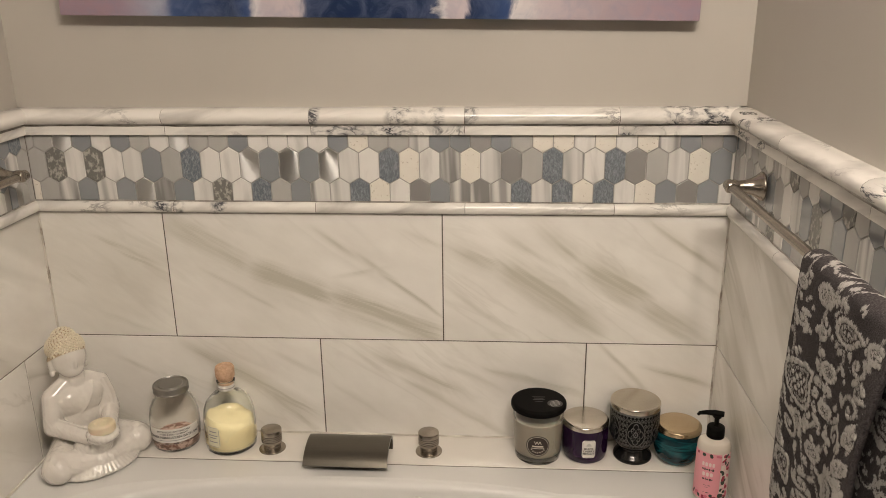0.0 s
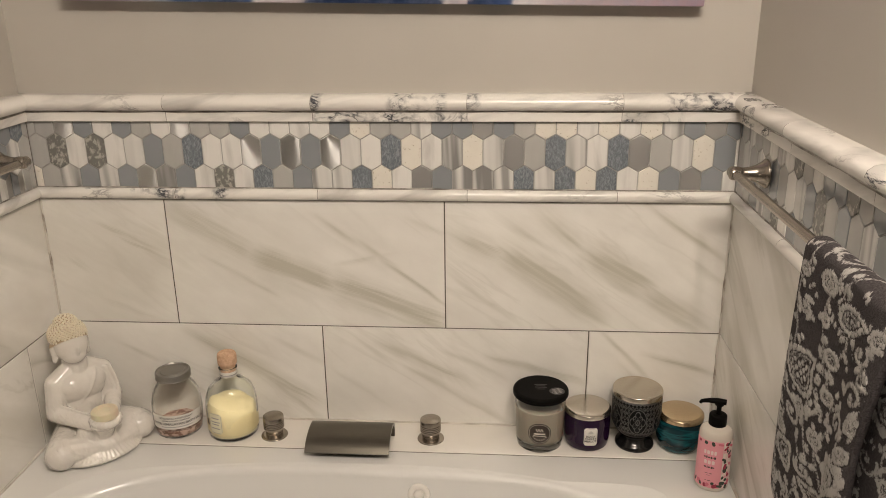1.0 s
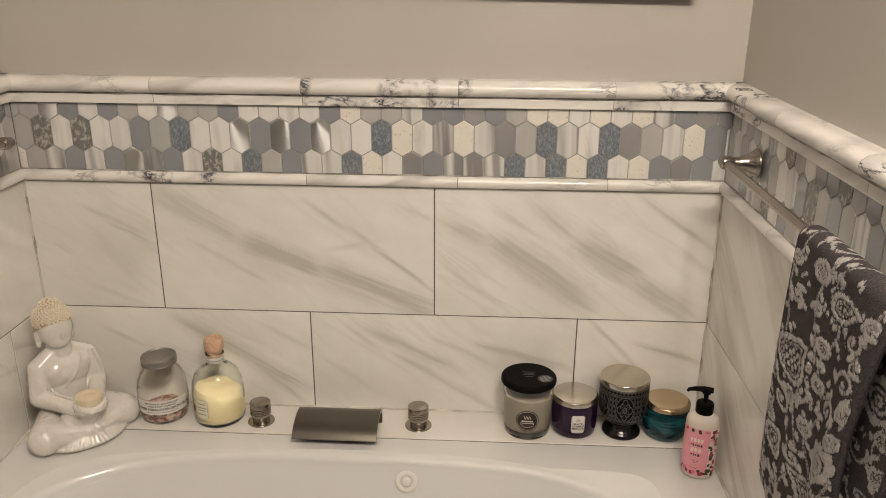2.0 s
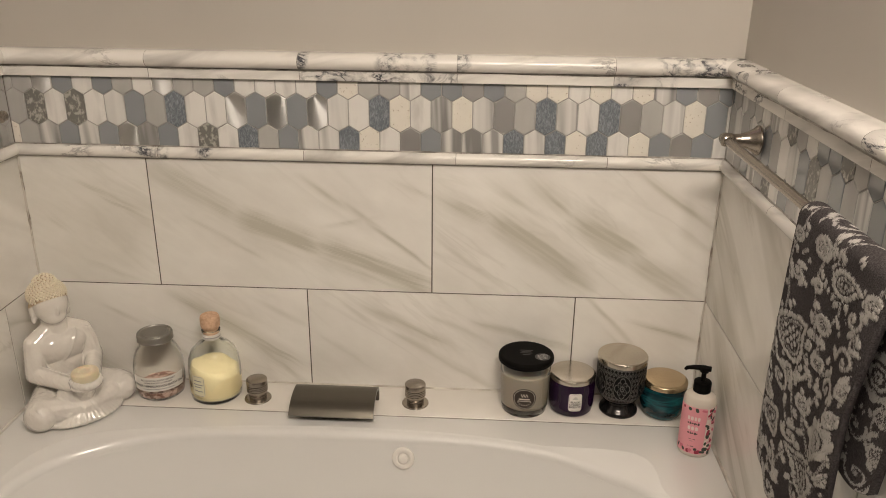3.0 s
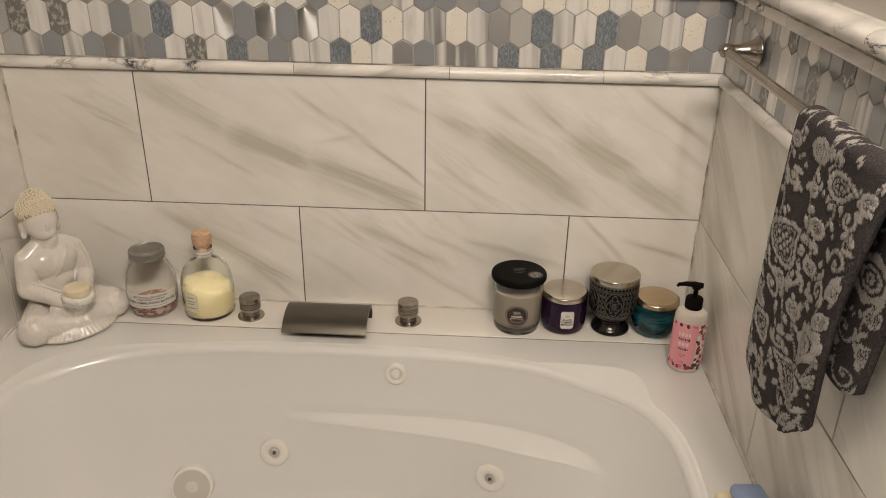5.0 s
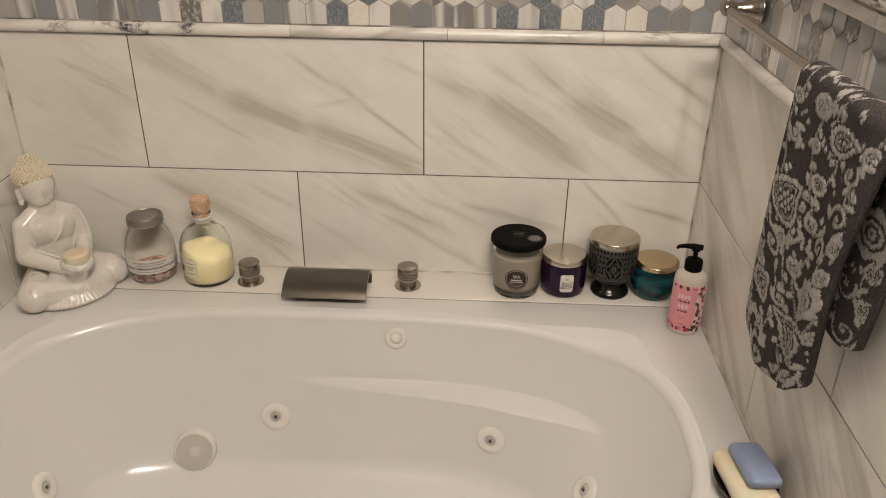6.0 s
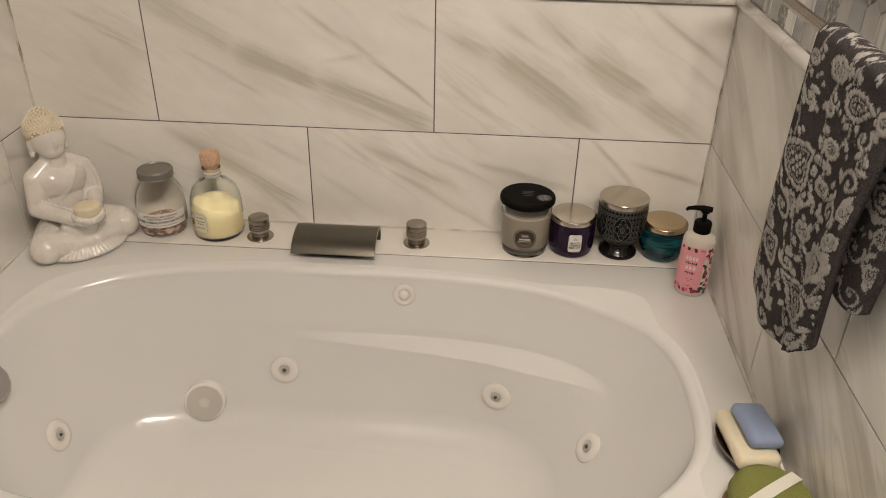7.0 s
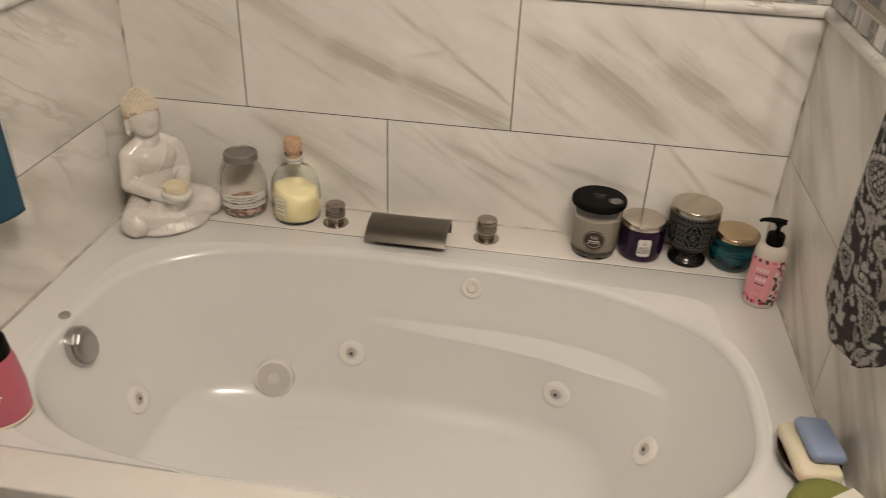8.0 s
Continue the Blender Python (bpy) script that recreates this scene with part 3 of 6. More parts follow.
def disc_bm(r, r0=0.0, seg=36, nr=4):
    bm = bmesh.new()
    rings = [[bm.verts.new(((r0 + (r - r0) * k / nr) * math.cos(2 * math.pi * i / seg), (r0 + (r - r0) * k / nr) * math.sin(2 * math.pi * i / seg), 0)) for i in range(seg)] for k in range(0 if r0 else 1, nr + 1)]
    if not r0:
        c = bm.verts.new((0, 0, 0))
        for i in range(seg):
            bm.faces.new([c, rings[0][i], rings[0][(i + 1) % seg]])
    for a, b in zip(rings, rings[1:]):
        for i in range(seg):
            bm.faces.new([a[i], a[(i + 1) % seg], b[(i + 1) % seg], b[i]])
    return bm


def wrap(bm, radius, angle, z, lift=0.0003, ry=None):
    """Bends a flat mesh of x, y round a jar: radius is a number or a function of height."""
    for v in bm.verts:
        h = z + v.co.y
        r = radius(h) if callable(radius) else radius
        a = radians(angle) + v.co.x / r
        k = (ry or 1.0)
        v.co = ((r + lift) * math.cos(a), (r + lift) * k * math.sin(a), h)
    return bm


def shift(bm, x, y):
    bmesh.ops.translate(bm, vec=(x, y, 0), verts=bm.verts[:])
    return bm


def spin(bm, deg):
    bmesh.ops.rotate(bm, cent=(0, 0, 0), matrix=Matrix.Rotation(radians(deg), 3, "Z"), verts=bm.verts[:])
    return bm


def curve_at(profile):
    """The radius of a profile at a height, by straight lines."""
    def at(h):
        for (r0, z0), (r1, z1) in zip(profile, profile[1:]):
            if z0 <= h <= z1 and z1 > z0:
                return r0 + (r1 - r0) * (h - z0) / (z1 - z0)
        return profile[-1][0]
    return at


# jar of bath salts
def salt_jar():
    jar = empty("bath_salt_jar", (-0.614, -0.057, DECK + 0.001), label="clear glass jar with steel lid and paper label, nearly empty", category="jar")
    side = [(0.044, 0.0), (0.0505, 0.006), (0.0545, 0.03), (0.0557, 0.055), (0.0545, 0.08), (0.050, 0.10), (0.043, 0.115), (0.0365, 0.124), (0.0355, 0.140)]
    bm = lathe([(0.0, 0.003), (0.03, 0.0)] + side + [(0.0325, 0.140), (0.0335, 0.124), (0.040, 0.1135), (0.047, 0.098), (0.0515, 0.08), (0.0527, 0.055), (0.0515, 0.03), (0.0475, 0.009), (0.03, 0.006), (0.0, 0.007)], 64)
    part("glass", bm, SMOKE, jar, smooth=True, angle=60).visible_shadow = False
    k = Mat("pink_salt_with_petals", rough=0.8)
    n = k.noise(k.coords(vary=False), 110, 3, 0.6)
    c = k.mix(k.ramp(n, [(0.42, 0.0), (0.5, 1.0)]), (0.24, 0.13, 0.09), (0.70, 0.52, 0.43))
    k.color(k.mix(k.ramp(k.noise(k.coords(vary=False), 45, 2), [(0.55, 0.0), (0.62, 1.0)]), c, (0.28, 0.14, 0.10)))
    k.bump(n, 0.9, 0.004)
    bm = lathe([(0.0, 0.0078), (0.03, 0.0072), (0.048, 0.0105), (0.0512, 0.019), (0.0516, 0.024), (0.040, 0.026), (0.024, 0.024), (0.0, 0.026)], 56)
    for v in bm.verts:
        v.co.z += 0.0025 * noise.noise(v.co * 70) if v.co.z > 0.0225 else 0
    part("salts", bm, k.m, jar, "pinkish bath salts with dried petals", smooth=True)
    steel = nickel("dull_steel_lid", (0.36, 0.345, 0.32), 0.45)
    part("lid", lathe(rounded([(0.0, 0.1515), (0.026, 0.1515), (0.0275, 0.1495), (0.0335, 0.1495), (0.035, 0.153), (0.038, 0.152), (0.039, 0.147), (0.0385, 0.138), (0.0395, 0.1365), (0.038, 0.135), (0.037, 0.136)], 0.0012), 56), steel, jar, smooth=True)
    r = curve_at(side)
    part("label", wrap(grid_bm(0.124, 0.034, 24, 4), r, -72, 0.048), PAPER, jar, "white paper label with black lettering")
    part("lettering", wrap(shift(text_bm("BOTANICAL APOTHECARY", 0.0062, 1.0, 0.0001), 0, 0.0105), r, -72, 0.048, 0.0007), INK, jar)
    part("lettering", wrap(shift(text_bm("HOME & BODY COMPANY", 0.0052, 1.0, 0.0001), 0, 0.0045), r, -72, 0.048, 0.0007), INK, jar)
    part("lettering", wrap(shift(text_bm("FLOWER HIMALAYAN BATH SALTS", 0.0088, 0.98, 0.00022), 0, -0.0035), r, -72, 0.048, 0.0007), INK, jar)
    part("print_line", wrap(shift(grid_bm(0.07, 0.0016, 14, 1), 0, -0.0112), r, -72, 0.048, 0.0007), GREY_INK, jar)


# corked bottle of yellow bath salt
def cork_bottle():
    b = empty("corked_bottle", (-0.486, -0.056, DECK + 0.001), label="round clear glass bottle of yellow salts with cork", category="bottle")
    side = [(0.052, 0.0), (0.0565, 0.005), (0.0575, 0.02), (0.0575, 0.075), (0.055, 0.095), (0.0475, 0.115), (0.034, 0.128), (0.022, 0.134), (0.0185, 0.14), (0.0185, 0.158), (0.0205, 0.160), (0.0205, 0.163)]
    bm = lathe([(0.0, 0.004), (0.03, 0.0)] + side + [(0.0165, 0.163), (0.0160, 0.14), (0.02, 0.131), (0.0325, 0.125), (0.0455, 0.112), (0.052, 0.094), (0.0545, 0.075), (0.0545, 0.02), (0.053, 0.009), (0.03, 0.007), (0.0, 0.008)], 64)
    part("glass", bm, GLASS, b, smooth=True, angle=60).visible_shadow = False
    k = Mat("yellow_salts", rough=0.85)
    n = k.noise(k.coords(vary=False), 260, 3, 0.6)
    k.color(k.mix(n, (0.84, 0.715, 0.37), (0.90, 0.80, 0.54)))
    k.bump(n, 0.6, 0.002)
    bm = lathe([(0.0, 0.009), (0.03, 0.0082), (0.052, 0.0105), (0.0548, 0.02), (0.0548, 0.045), (0.0546, 0.06), (0.052, 0.072), (0.048, 0.0765), (0.036, 0.079), (0.022, 0.0805), (0.01, 0.081), (0.0, 0.081)], 64)
    for v in bm.verts:
        if v.co.z > 0.06:
            v.co.z += 0.007 * noise.noise(v.co * 30) - 0.12 * v.co.x * (v.co.z > 0.07)
        if v.co.z > 0.03 and math.hypot(v.co.x, v.co.y) > 0.04:
            s = 1 - 0.035 * max(0, noise.noise(v.co * 38))
            v.co.x, v.co.y = v.co.x * s, v.co.y * s
    part("salts", bm, k.m, b, "pale yellow bath salts", smooth=True)
    c = Mat("cork", rough=0.85)
    n = c.noise(c.coords(vary=False), 160, 4, 0.6)
    c.color(c.mix(c.ramp(n, [(0.4, 0.0), (0.62, 1.0)]), (0.52, 0.33, 0.21), (0.64, 0.43, 0.29)))
    c.bump(n, 0.5, 0.001)
    part("cork", lathe(rounded([(0.0, 0.198), (0.0195, 0.198), (0.0215, 0.19), (0.021, 0.172), (0.0165, 0.165), (0.0155, 0.146), (0.0, 0.146)], 0.003), 40), c.m, b, smooth=True)
    tape = Mat("neck_tape", (0.70, 0.67, 0.62), 0.5)
    part("neck_band", lathe([(0.0189, 0.1425), (0.0192, 0.143), (0.0192, 0.155), (0.0189, 0.1555)], 40), tape.m, b, smooth=True)
    part("band_line", lathe([(0.0194, 0.1475), (0.0194, 0.1495)], 40), GREY_INK, b)
    r = curve_at(side)
    a = -112
    lab = Mat("clear_label", (0.78, 0.74, 0.55), 0.4)
    part("label", wrap(grid_bm(0.034, 0.05, 10, 6, 0.006), r, a, 0.048), lab.m, b, "pale oval-cornered label")
    edge = bmesh.new()
    for w, h, x, y in ((0.0008, 0.04, -0.0155, 0), (0.0008, 0.04, 0.0155, 0), (0.024, 0.0008, 0, -0.0235), (0.024, 0.0008, 0, 0.0235)):
        g = shift(grid_bm(w, h, 6, 6), x, y)
        me = mesh_of("x", g)
        edge.from_mesh(me)
        bpy.data.meshes.remove(me)
    part("label_border", wrap(edge, r, a, 0.048, 0.0006), GREY_INK, b)
    for y, w in ((0.013, 0.02), (0.004, 0.024), (-0.002, 0.018), (-0.012, 0.022)):
        part("print_line", wrap(shift(grid_bm(w, 0.0022, 8, 1), 0, y), r, a, 0.048, 0.0006), GREY_INK, b)


# three candles, a filigree holder and a lotion bottle
def wooden_wick_candle():
    c = empty("lidded_candle", (0.211, -0.066, DECK + 0.001), label="tall glass candle with black lid and round brown label", category="candle")
    side = [(0.0455, 0.0), (0.0495, 0.004), (0.0515, 0.02), (0.0555, 0.115), (0.056, 0.122)]
    bm = lathe([(0.0, 0.001)] + side + [(0.053, 0.122), (0.0525, 0.115), (0.0485, 0.024), (0.042, 0.0175), (0.0, 0.0165)], 64)
    part("glass", bm, GLASS, c, smooth=True, angle=60).visible_shadow = False
    k = Mat("grey_beige_wax", rough=0.5, Subsurface_Weight=0.15)
    k.color(k.mix(k.noise(k.coords(vary=False), 25, 3), (0.37, 0.325, 0.26), (0.31, 0.275, 0.22)))
    part("wax", lathe(rounded([(0.0, 0.017), (0.0425, 0.0172), (0.0490, 0.0240), (0.0524, 0.096), (0.051, 0.098), (0.0, 0.0965)], 0.002), 56), k.m, c, smooth=True)
    lid = part("lid", lathe(rounded([(0.0, 0.1355), (0.054, 0.1355), (0.059, 0.134), (0.0602, 0.1305), (0.0602, 0.1225), (0.056, 0.1205), (0.0, 0.1205)], 0.002), 64), BLACK, c, "flat black lid", smooth=True)
    st, stripe = Mat("lid_sticker", (0.03, 0.028, 0.027), 0.4).m, Mat("sticker_print", (0.42, 0.405, 0.385), 0.4).m
    bm = shift(spin(disc_bm(0.0165), -25), 0.034, -0.016)
    for v in bm.verts:
        v.co.y = -0.016 + (v.co.y + 0.016) * 0.95
        v.co.z = 0.1361
    part("sticker", bm, st, lid, "round dark warning sticker with pale stripes")
    for i in range(5):
        bm = shift(spin(grid_bm(0.027 - 0.004 * abs(i - 2), 0.0016, 2, 1), 28), 0.034 + 0.0024 * (i - 2) * 0.47, -0.016 - 0.0044 * (i - 2))
        for v in bm.verts:
            v.co.z = 0.1364
        part("print_line", bm, stripe, lid)
    faint = Mat("faint_grey_print", (0.05, 0.047, 0.045), 0.3).m
    for y, w in ((0.012, 0.028), (0.006, 0.02), (0.0, 0.026), (-0.008, 0.016)):
        bm = shift(grid_bm(w, 0.0022, 2, 1), 0.0, y)
        for v in bm.verts:
            v.co.z = 0.1360
        part("print_line", bm, faint, lid)
    r, a, z = curve_at(side), -93, 0.052
    brown = Mat("dark_brown_label", (0.022, 0.012, 0.009), 0.5).m
    lab = part("label", wrap(disc_bm(0.0255, 0, 40, 5), r, a, z), brown, c, "round dark brown label")
    cream = Mat("cream_print", (0.62, 0.57, 0.49), 0.5).m
    part("label_ring", wrap(disc_bm(0.0232, 0.0223, 40, 1), r, a, z, 0.0006), cream, lab)
    for x0, x1 in ((-0.0075, -0.0045), (-0.0015, -0.0045), (-0.0015, 0.0015), (0.0045, 0.0015), (0.0045, 0.0075)):
        g = bmesh.new()
        q = [g.verts.new(p) for p in ((x0 - 0.0007, 0.0125, 0), (x0 + 0.0007, 0.0125, 0), (x1 + 0.0007, 0.0045, 0), (x1 - 0.0007, 0.0045, 0))]
        g.faces.new(q)
        part("emblem_stroke", wrap(g, r, a, z, 0.0007), cream, lab)
    part("print_line", wrap(shift(grid_bm(0.024, 0.0034, 8, 1), 0, -0.0005), r, a, z, 0.0007), cream, lab)
    part("print_line", wrap(shift(grid_bm(0.028, 0.0015, 8, 1), 0, -0.0055), r, a, z, 0.0007), cream, lab)
    for i in range(7):
        t = (i - 3) * 0.33
        part("leaf_print", wrap(shift(spin(grid_bm(0.004, 0.0022, 3, 2, 0.001), 45 if i % 2 else -45), 0.016 * math.sin(t), -0.016 * math.cos(t)), r, a, z, 0.0007), cream, lab)


def purple_candle():
    c = empty("purple_candle", (0.315, -0.058, DECK + 0.001), label="short purple glass candle with silver lid and white label", category="candle")
    k = Mat("purple_glass", rough=0.06, Specular_IOR_Level=0.4)
    k.color(k.mix(k.noise(k.coords(vary=False), 18, 2), (0.010, 0.002, 0.016), (0.020, 0.0035, 0.032)))
    side = [(0.041, 0.0), (0.0465, 0.004), (0.0495, 0.018), (0.0505, 0.05), (0.0500, 0.078), (0.0485, 0.083)]
    part("glass", lathe([(0.0, 0.001)] + rounded(side, 0.004) + [(0.0, 0.083)], 64), k.m, c, smooth=True, angle=60)
    s = nickel("satin_silver_lid", (0.66, 0.61, 0.53), 0.2)
    lid = part("lid", lathe(rounded([(0.0, 0.0925), (0.03, 0.0925), (0.046, 0.0915), (0.0505, 0.0895), (0.0505, 0.0805), (0.0495, 0.079), (0.0485, 0.0805)], 0.0018), 64), s, c, "flat satin silver lid", smooth=True)
    r, a, z = curve_at(side), -86, 0.041
    lab = part("label", wrap(grid_bm(0.029, 0.043, 10, 8, 0.005), r, a, z), PAPER, c, "white label with clipped corners")
    edge = bmesh.new()
    for w, h, x, y in ((0.0006, 0.033, -0.0128, 0), (0.0006, 0.033, 0.0128, 0), (0.018, 0.0006, 0, -0.0198), (0.018, 0.0006, 0, 0.0198)):
        me = mesh_of("x", shift(grid_bm(w, h, 6, 6), x, y))
        edge.from_mesh(me)
        bpy.data.meshes.remove(me)
    part("label_border", wrap(edge, r, a, z, 0.0006), GREY_INK, lab)
    bm = bmesh.new()
    q = [bm.verts.new(p) for p in ((-0.006, 0.0075, 0), (0.006, 0.0075, 0), (0.004, 0.012, 0), (0.0, 0.0155, 0), (-0.004, 0.012, 0))]
    bm.faces.new(q)
    part("emblem", wrap(bm, r, a, z, 0.0007), Mat("pale_grey_print", (0.5, 0.48, 0.45), 0.5).m, lab)
    for w, y in (("BLACK", 0.001), ("CHERRY", -0.005), ("MERLOT", -0.011)):
        part("lettering", wrap(shift(text_bm(w, 0.0066, 1.0, 0.0002), 0, y), r, a, z, 0.0007), INK, lab)


def filigree_value(a, b):
    """A mirrored damask of scrolls: a runs round the cup, b up it, both in radians of the pattern."""
    p = ((a + math.pi) % (2 * math.pi) - math.pi) * 3.0 / math.pi
    q = b - 3.1
    r, t = math.hypot(p, q), math.atan2(q, p)
    if r < 2.25:
        lines = (abs(r - 2.1) - 0.09, abs(r - 1.75 * abs(math.cos(2 * t)) ** 0.55) - 0.11, abs(r - 1.3 * abs(math.sin(2 * t)) ** 0.55) - 0.10, abs(r - 0.42) - 0.10, r - 0.16)
        return min(lines)
    c = 0.86
    u, v = abs(p) % c - c / 2, abs(q) % c - c / 2
    k, g = math.hypot(u, v), math.atan2(v, u)
    return min(abs(k - 0.30) - 0.075, abs(k - 0.36 * abs(math.cos(2 * g)) ** 0.5) - 0.05, k - 0.1)


def filigree_holder():
    c = empty("filigree_candle_holder", (0.420, -0.060, DECK + 0.001), label="black metal filigree candle holder with silver lid", category="candle holder")
    dark = Mat("gunmetal_enamel", (0.03, 0.028, 0.028), 0.16, 0.7).m
    part("foot", lathe(rounded([(0.0, 0.0), (0.041, 0.0), (0.0425, 0.004), (0.041, 0.009), (0.034, 0.016), (0.0285, 0.024), (0.029, 0.03), (0.04, 0.035), (0.0, 0.037)], 0.003), 64), dark, c, "glossy dark metal foot", smooth=True)
    bm = bmesh.new()
    nx, nz = 640, 110
    lay = bm.verts.layers.float.new("lace")
    grid = []
    for j in range(nz + 1):
        z = 0.036 + 0.091 * j / nz
        r = 0.032 + 0.0205 * math.sin(min(1.0, 0.10 + j / nz / 0.42) * math.pi * 0.5) ** 0.8
        row = []
        for i in range(nx):
            th = 2 * math.pi * i / nx
            f = filigree_value((th * 6 + 0.6) % (2 * math.pi) - math.pi, 6.2 * j / nz)
            edge = j < 4 or j > nz - 5
            s = 1.0 if edge or f < -0.02 else 0.0
            v = bm.verts.new(((r + 0.0007 * s) * math.cos(th), (r + 0.0007 * s) * math.sin(th), z))
            v[lay] = s
            row.append(v)
        grid.append(row)
    for a, b in zip(grid, grid[1:]):
        for i in range(nx):
            bm.faces.new([a[i], a[(i + 1) % nx], b[(i + 1) % nx], b[i]])
    k = Mat("filigree_metal", rough=0.3, Specular_IOR_Level=0.08)
    at = k.t.nodes.new("ShaderNodeAttribute")
    at.attribute_name = "lace"
    k.color(k.mix(at.outputs["Fac"], (0.004, 0.005, 0.006), (0.17, 0.167, 0.162)))
    k.link(at.outputs["Fac"], k.b.inputs["Metallic"])
    part("cup", bm, k.m, c, "openwork scroll pattern in dark metal", smooth=True, angle=80)
    s = nickel("champagne_silver_lid", (0.60, 0.55, 0.47), 0.22)
    part("lid", lathe(rounded([(0.0, 0.1385), (0.047, 0.1385), (0.0500, 0.1393), (0.0530, 0.1380), (0.0537, 0.1350), (0.0537, 0.1275), (0.0525, 0.126), (0.051, 0.126)], 0.002), 64), s, c, "shallow satin silver lid", smooth=True)


def teal_candle():
    c = empty("teal_candle", (0.514, -0.066, DECK + 0.001), label="round teal marbled candle pot with brass lid", category="candle")
    k = Mat("teal_glass", rough=0.1, Specular_IOR_Level=0.4)
    w = k.noise(k.coords((1, 1, 5.5), (radians(14), 0, 0), vary=False), 9, 3, 0.5, 1.2)
    k.color(k.ramp(w, [(0.3, (0.002, 0.007, 0.012)), (0.44, (0.003, 0.03, 0.04)), (0.55, (0.006, 0.085, 0.10)), (0.62, (0.003, 0.022, 0.032)), (0.7, (0.012, 0.13, 0.145))]))
    part("pot", lathe(rounded([(0.0, 0.0), (0.036, 0.0), (0.044, 0.011), (0.0505, 0.032), (0.0515, 0.048), (0.050, 0.064), (0.045, 0.076), (0.044, 0.08), (0.0, 0.08)], 0.006), 64), k.m, c, smooth=True, angle=60)
    s = nickel("satin_brass_lid", (0.62, 0.49, 0.32), 0.25)
    part("lid", lathe(rounded([(0.0, 0.0905), (0.025, 0.090), (0.044, 0.0880), (0.0490, 0.085), (0.0495, 0.0765), (0.048, 0.0755)], 0.002), 64), s, c, "shallow brass lid", smooth=True)


def lotion_bottle(name, at, turn, label):
    b = empty(name, at, turn, label=label, category="bottle")
    b.scale = (1.04, 1.04, 1.055)
    k = Mat("cream_bottle_plastic", rough=0.25)
    k.color(k.mix(k.noise(k.coords(vary=False), 30, 2), (0.70, 0.64, 0.56), (0.64, 0.58, 0.51)))
    E = 0.86
    prof = [(0.0, 0.001), (0.027, 0.0), (0.0302, 0.004), (0.0312, 0.02), (0.0312, 0.108), (0.0305, 0.119), (0.0275, 0.127), (0.020, 0.132), (0.0145, 0.135), (0.0, 0.135)]
    part("body", lathe(rounded(prof, 0.003), 56, 1, E), k.m, b, smooth=True)
    r = lambda h: 0.0314
    pk = Mat("pink_label", rough=0.4)
    pk.color(pk.mix(pk.noise(pk.coords(vary=False), 40, 2), (0.82, 0.36, 0.405), (0.76, 0.31, 0.355)))
    part("label", wrap(shift(grid_bm(0.062, 0.100, 24, 8, 0.002), -0.015, 0), r, -90, 0.060, 0.0002, E), pk.m, b, "pink printed label with dark leaves and roses")
    pale = Mat("pale_pink_print", (0.82, 0.66, 0.64), 0.45).m
    dk = Mat("dark_green_print", (0.035, 0.05, 0.035), 0.45).m
    rose = Mat("deep_red_print", (0.34, 0.025, 0.06), 0.45).m
    blush = Mat("pale_floral_print", rough=0.4)
    blush.color(blush.mix(blush.ramp(blush.noise(blush.coords(vary=False), 95, 3, 0.6), [(0.46, 0.0), (0.60, 1.0)]), (0.78, 0.68, 0.62), (0.74, 0.38, 0.42)))
    part("label", wrap(shift(grid_bm(0.034, 0.100, 14, 8, 0.002), 0.034, 0), r, -90, 0.060, 0.0002, E), blush.m, b, "pale label edge printed with pink roses")
    for y, sizes, h, m in ((0.026, (5, 6, 5, 5), 0.0085, pale), (0.0155, (4, 3, 4, 3, 2, 4), 0.0055, INK), (0.005, (6, 6, 6), 0.0085, pale), (-0.0055, (5, 2, 4, 4, 2), 0.0055, INK), (-0.0185, (8, 5), 0.0013, INK), (-0.0225, (7,), 0.0013, INK), (-0.034, (4, 7), 0.0014, INK)):
        x = -0.008 - sum(sizes) * 0.0006
        for i, w in enumerate(sizes):
            wi = w * 0.0012
            tall = h * (1.0 if m is pale or i % 2 else 0.6)
            part("print_bar", wrap(shift(grid_bm(wi * 0.72, tall, 3, 2, min(tall, wi) * 0.2), x + wi / 2, y), r, -90, 0.060, 0.0006, E), m, b)
            x += wi
    rnd = random.Random(5)
    for i in range(34):
        if i < 20:
            x, y = 0.019 + 0.016 * rnd.random(), -0.046 + 0.092 * (i / 19)
        else:
            x, y = -0.036 + 0.06 * ((i - 20) / 13), -0.046 + 0.007 * rnd.random() if i % 3 else 0.045
        tone = (dk, rose, Mat("rose_print", (0.66, 0.17, 0.24), 0.45).m, dk)[i % 4]
        g = grid_bm(0.006 + 0.007 * rnd.random(), 0.004 + 0.004 * rnd.random(), 6, 4, 0.0022)
        part("leaf_print" if tone is dk else "petal_print", wrap(shift(spin(g, rnd.uniform(-80, 80)), x, y), r, -90, 0.060, 0.0006 + 0.00005 * (i % 4), E), tone, b)
    part("collar", lathe(rounded([(0.0135, 0.133), (0.0165, 0.134), (0.0165, 0.152), (0.0155, 0.155), (0.009, 0.156), (0.0, 0.156)], 0.0015), 36), BLACK, b, smooth=True)
    part("stem", lathe([(0.0045, 0.155), (0.0045, 0.172), (0.008, 0.174), (0.009, 0.18), (0.0, 0.184)], 24), BLACK, b, smooth=True)
    part("nozzle", sweep([(0.012, 0, 0.181), (-0.004, 0, 0.1815), (-0.020, 0, 0.1805), (-0.032, 0, 0.1775), (-0.0345, 0, 0.1735)], [0.0055, 0.006, 0.0045, 0.0036, 0.003], 12), BLACK, b, smooth=True)
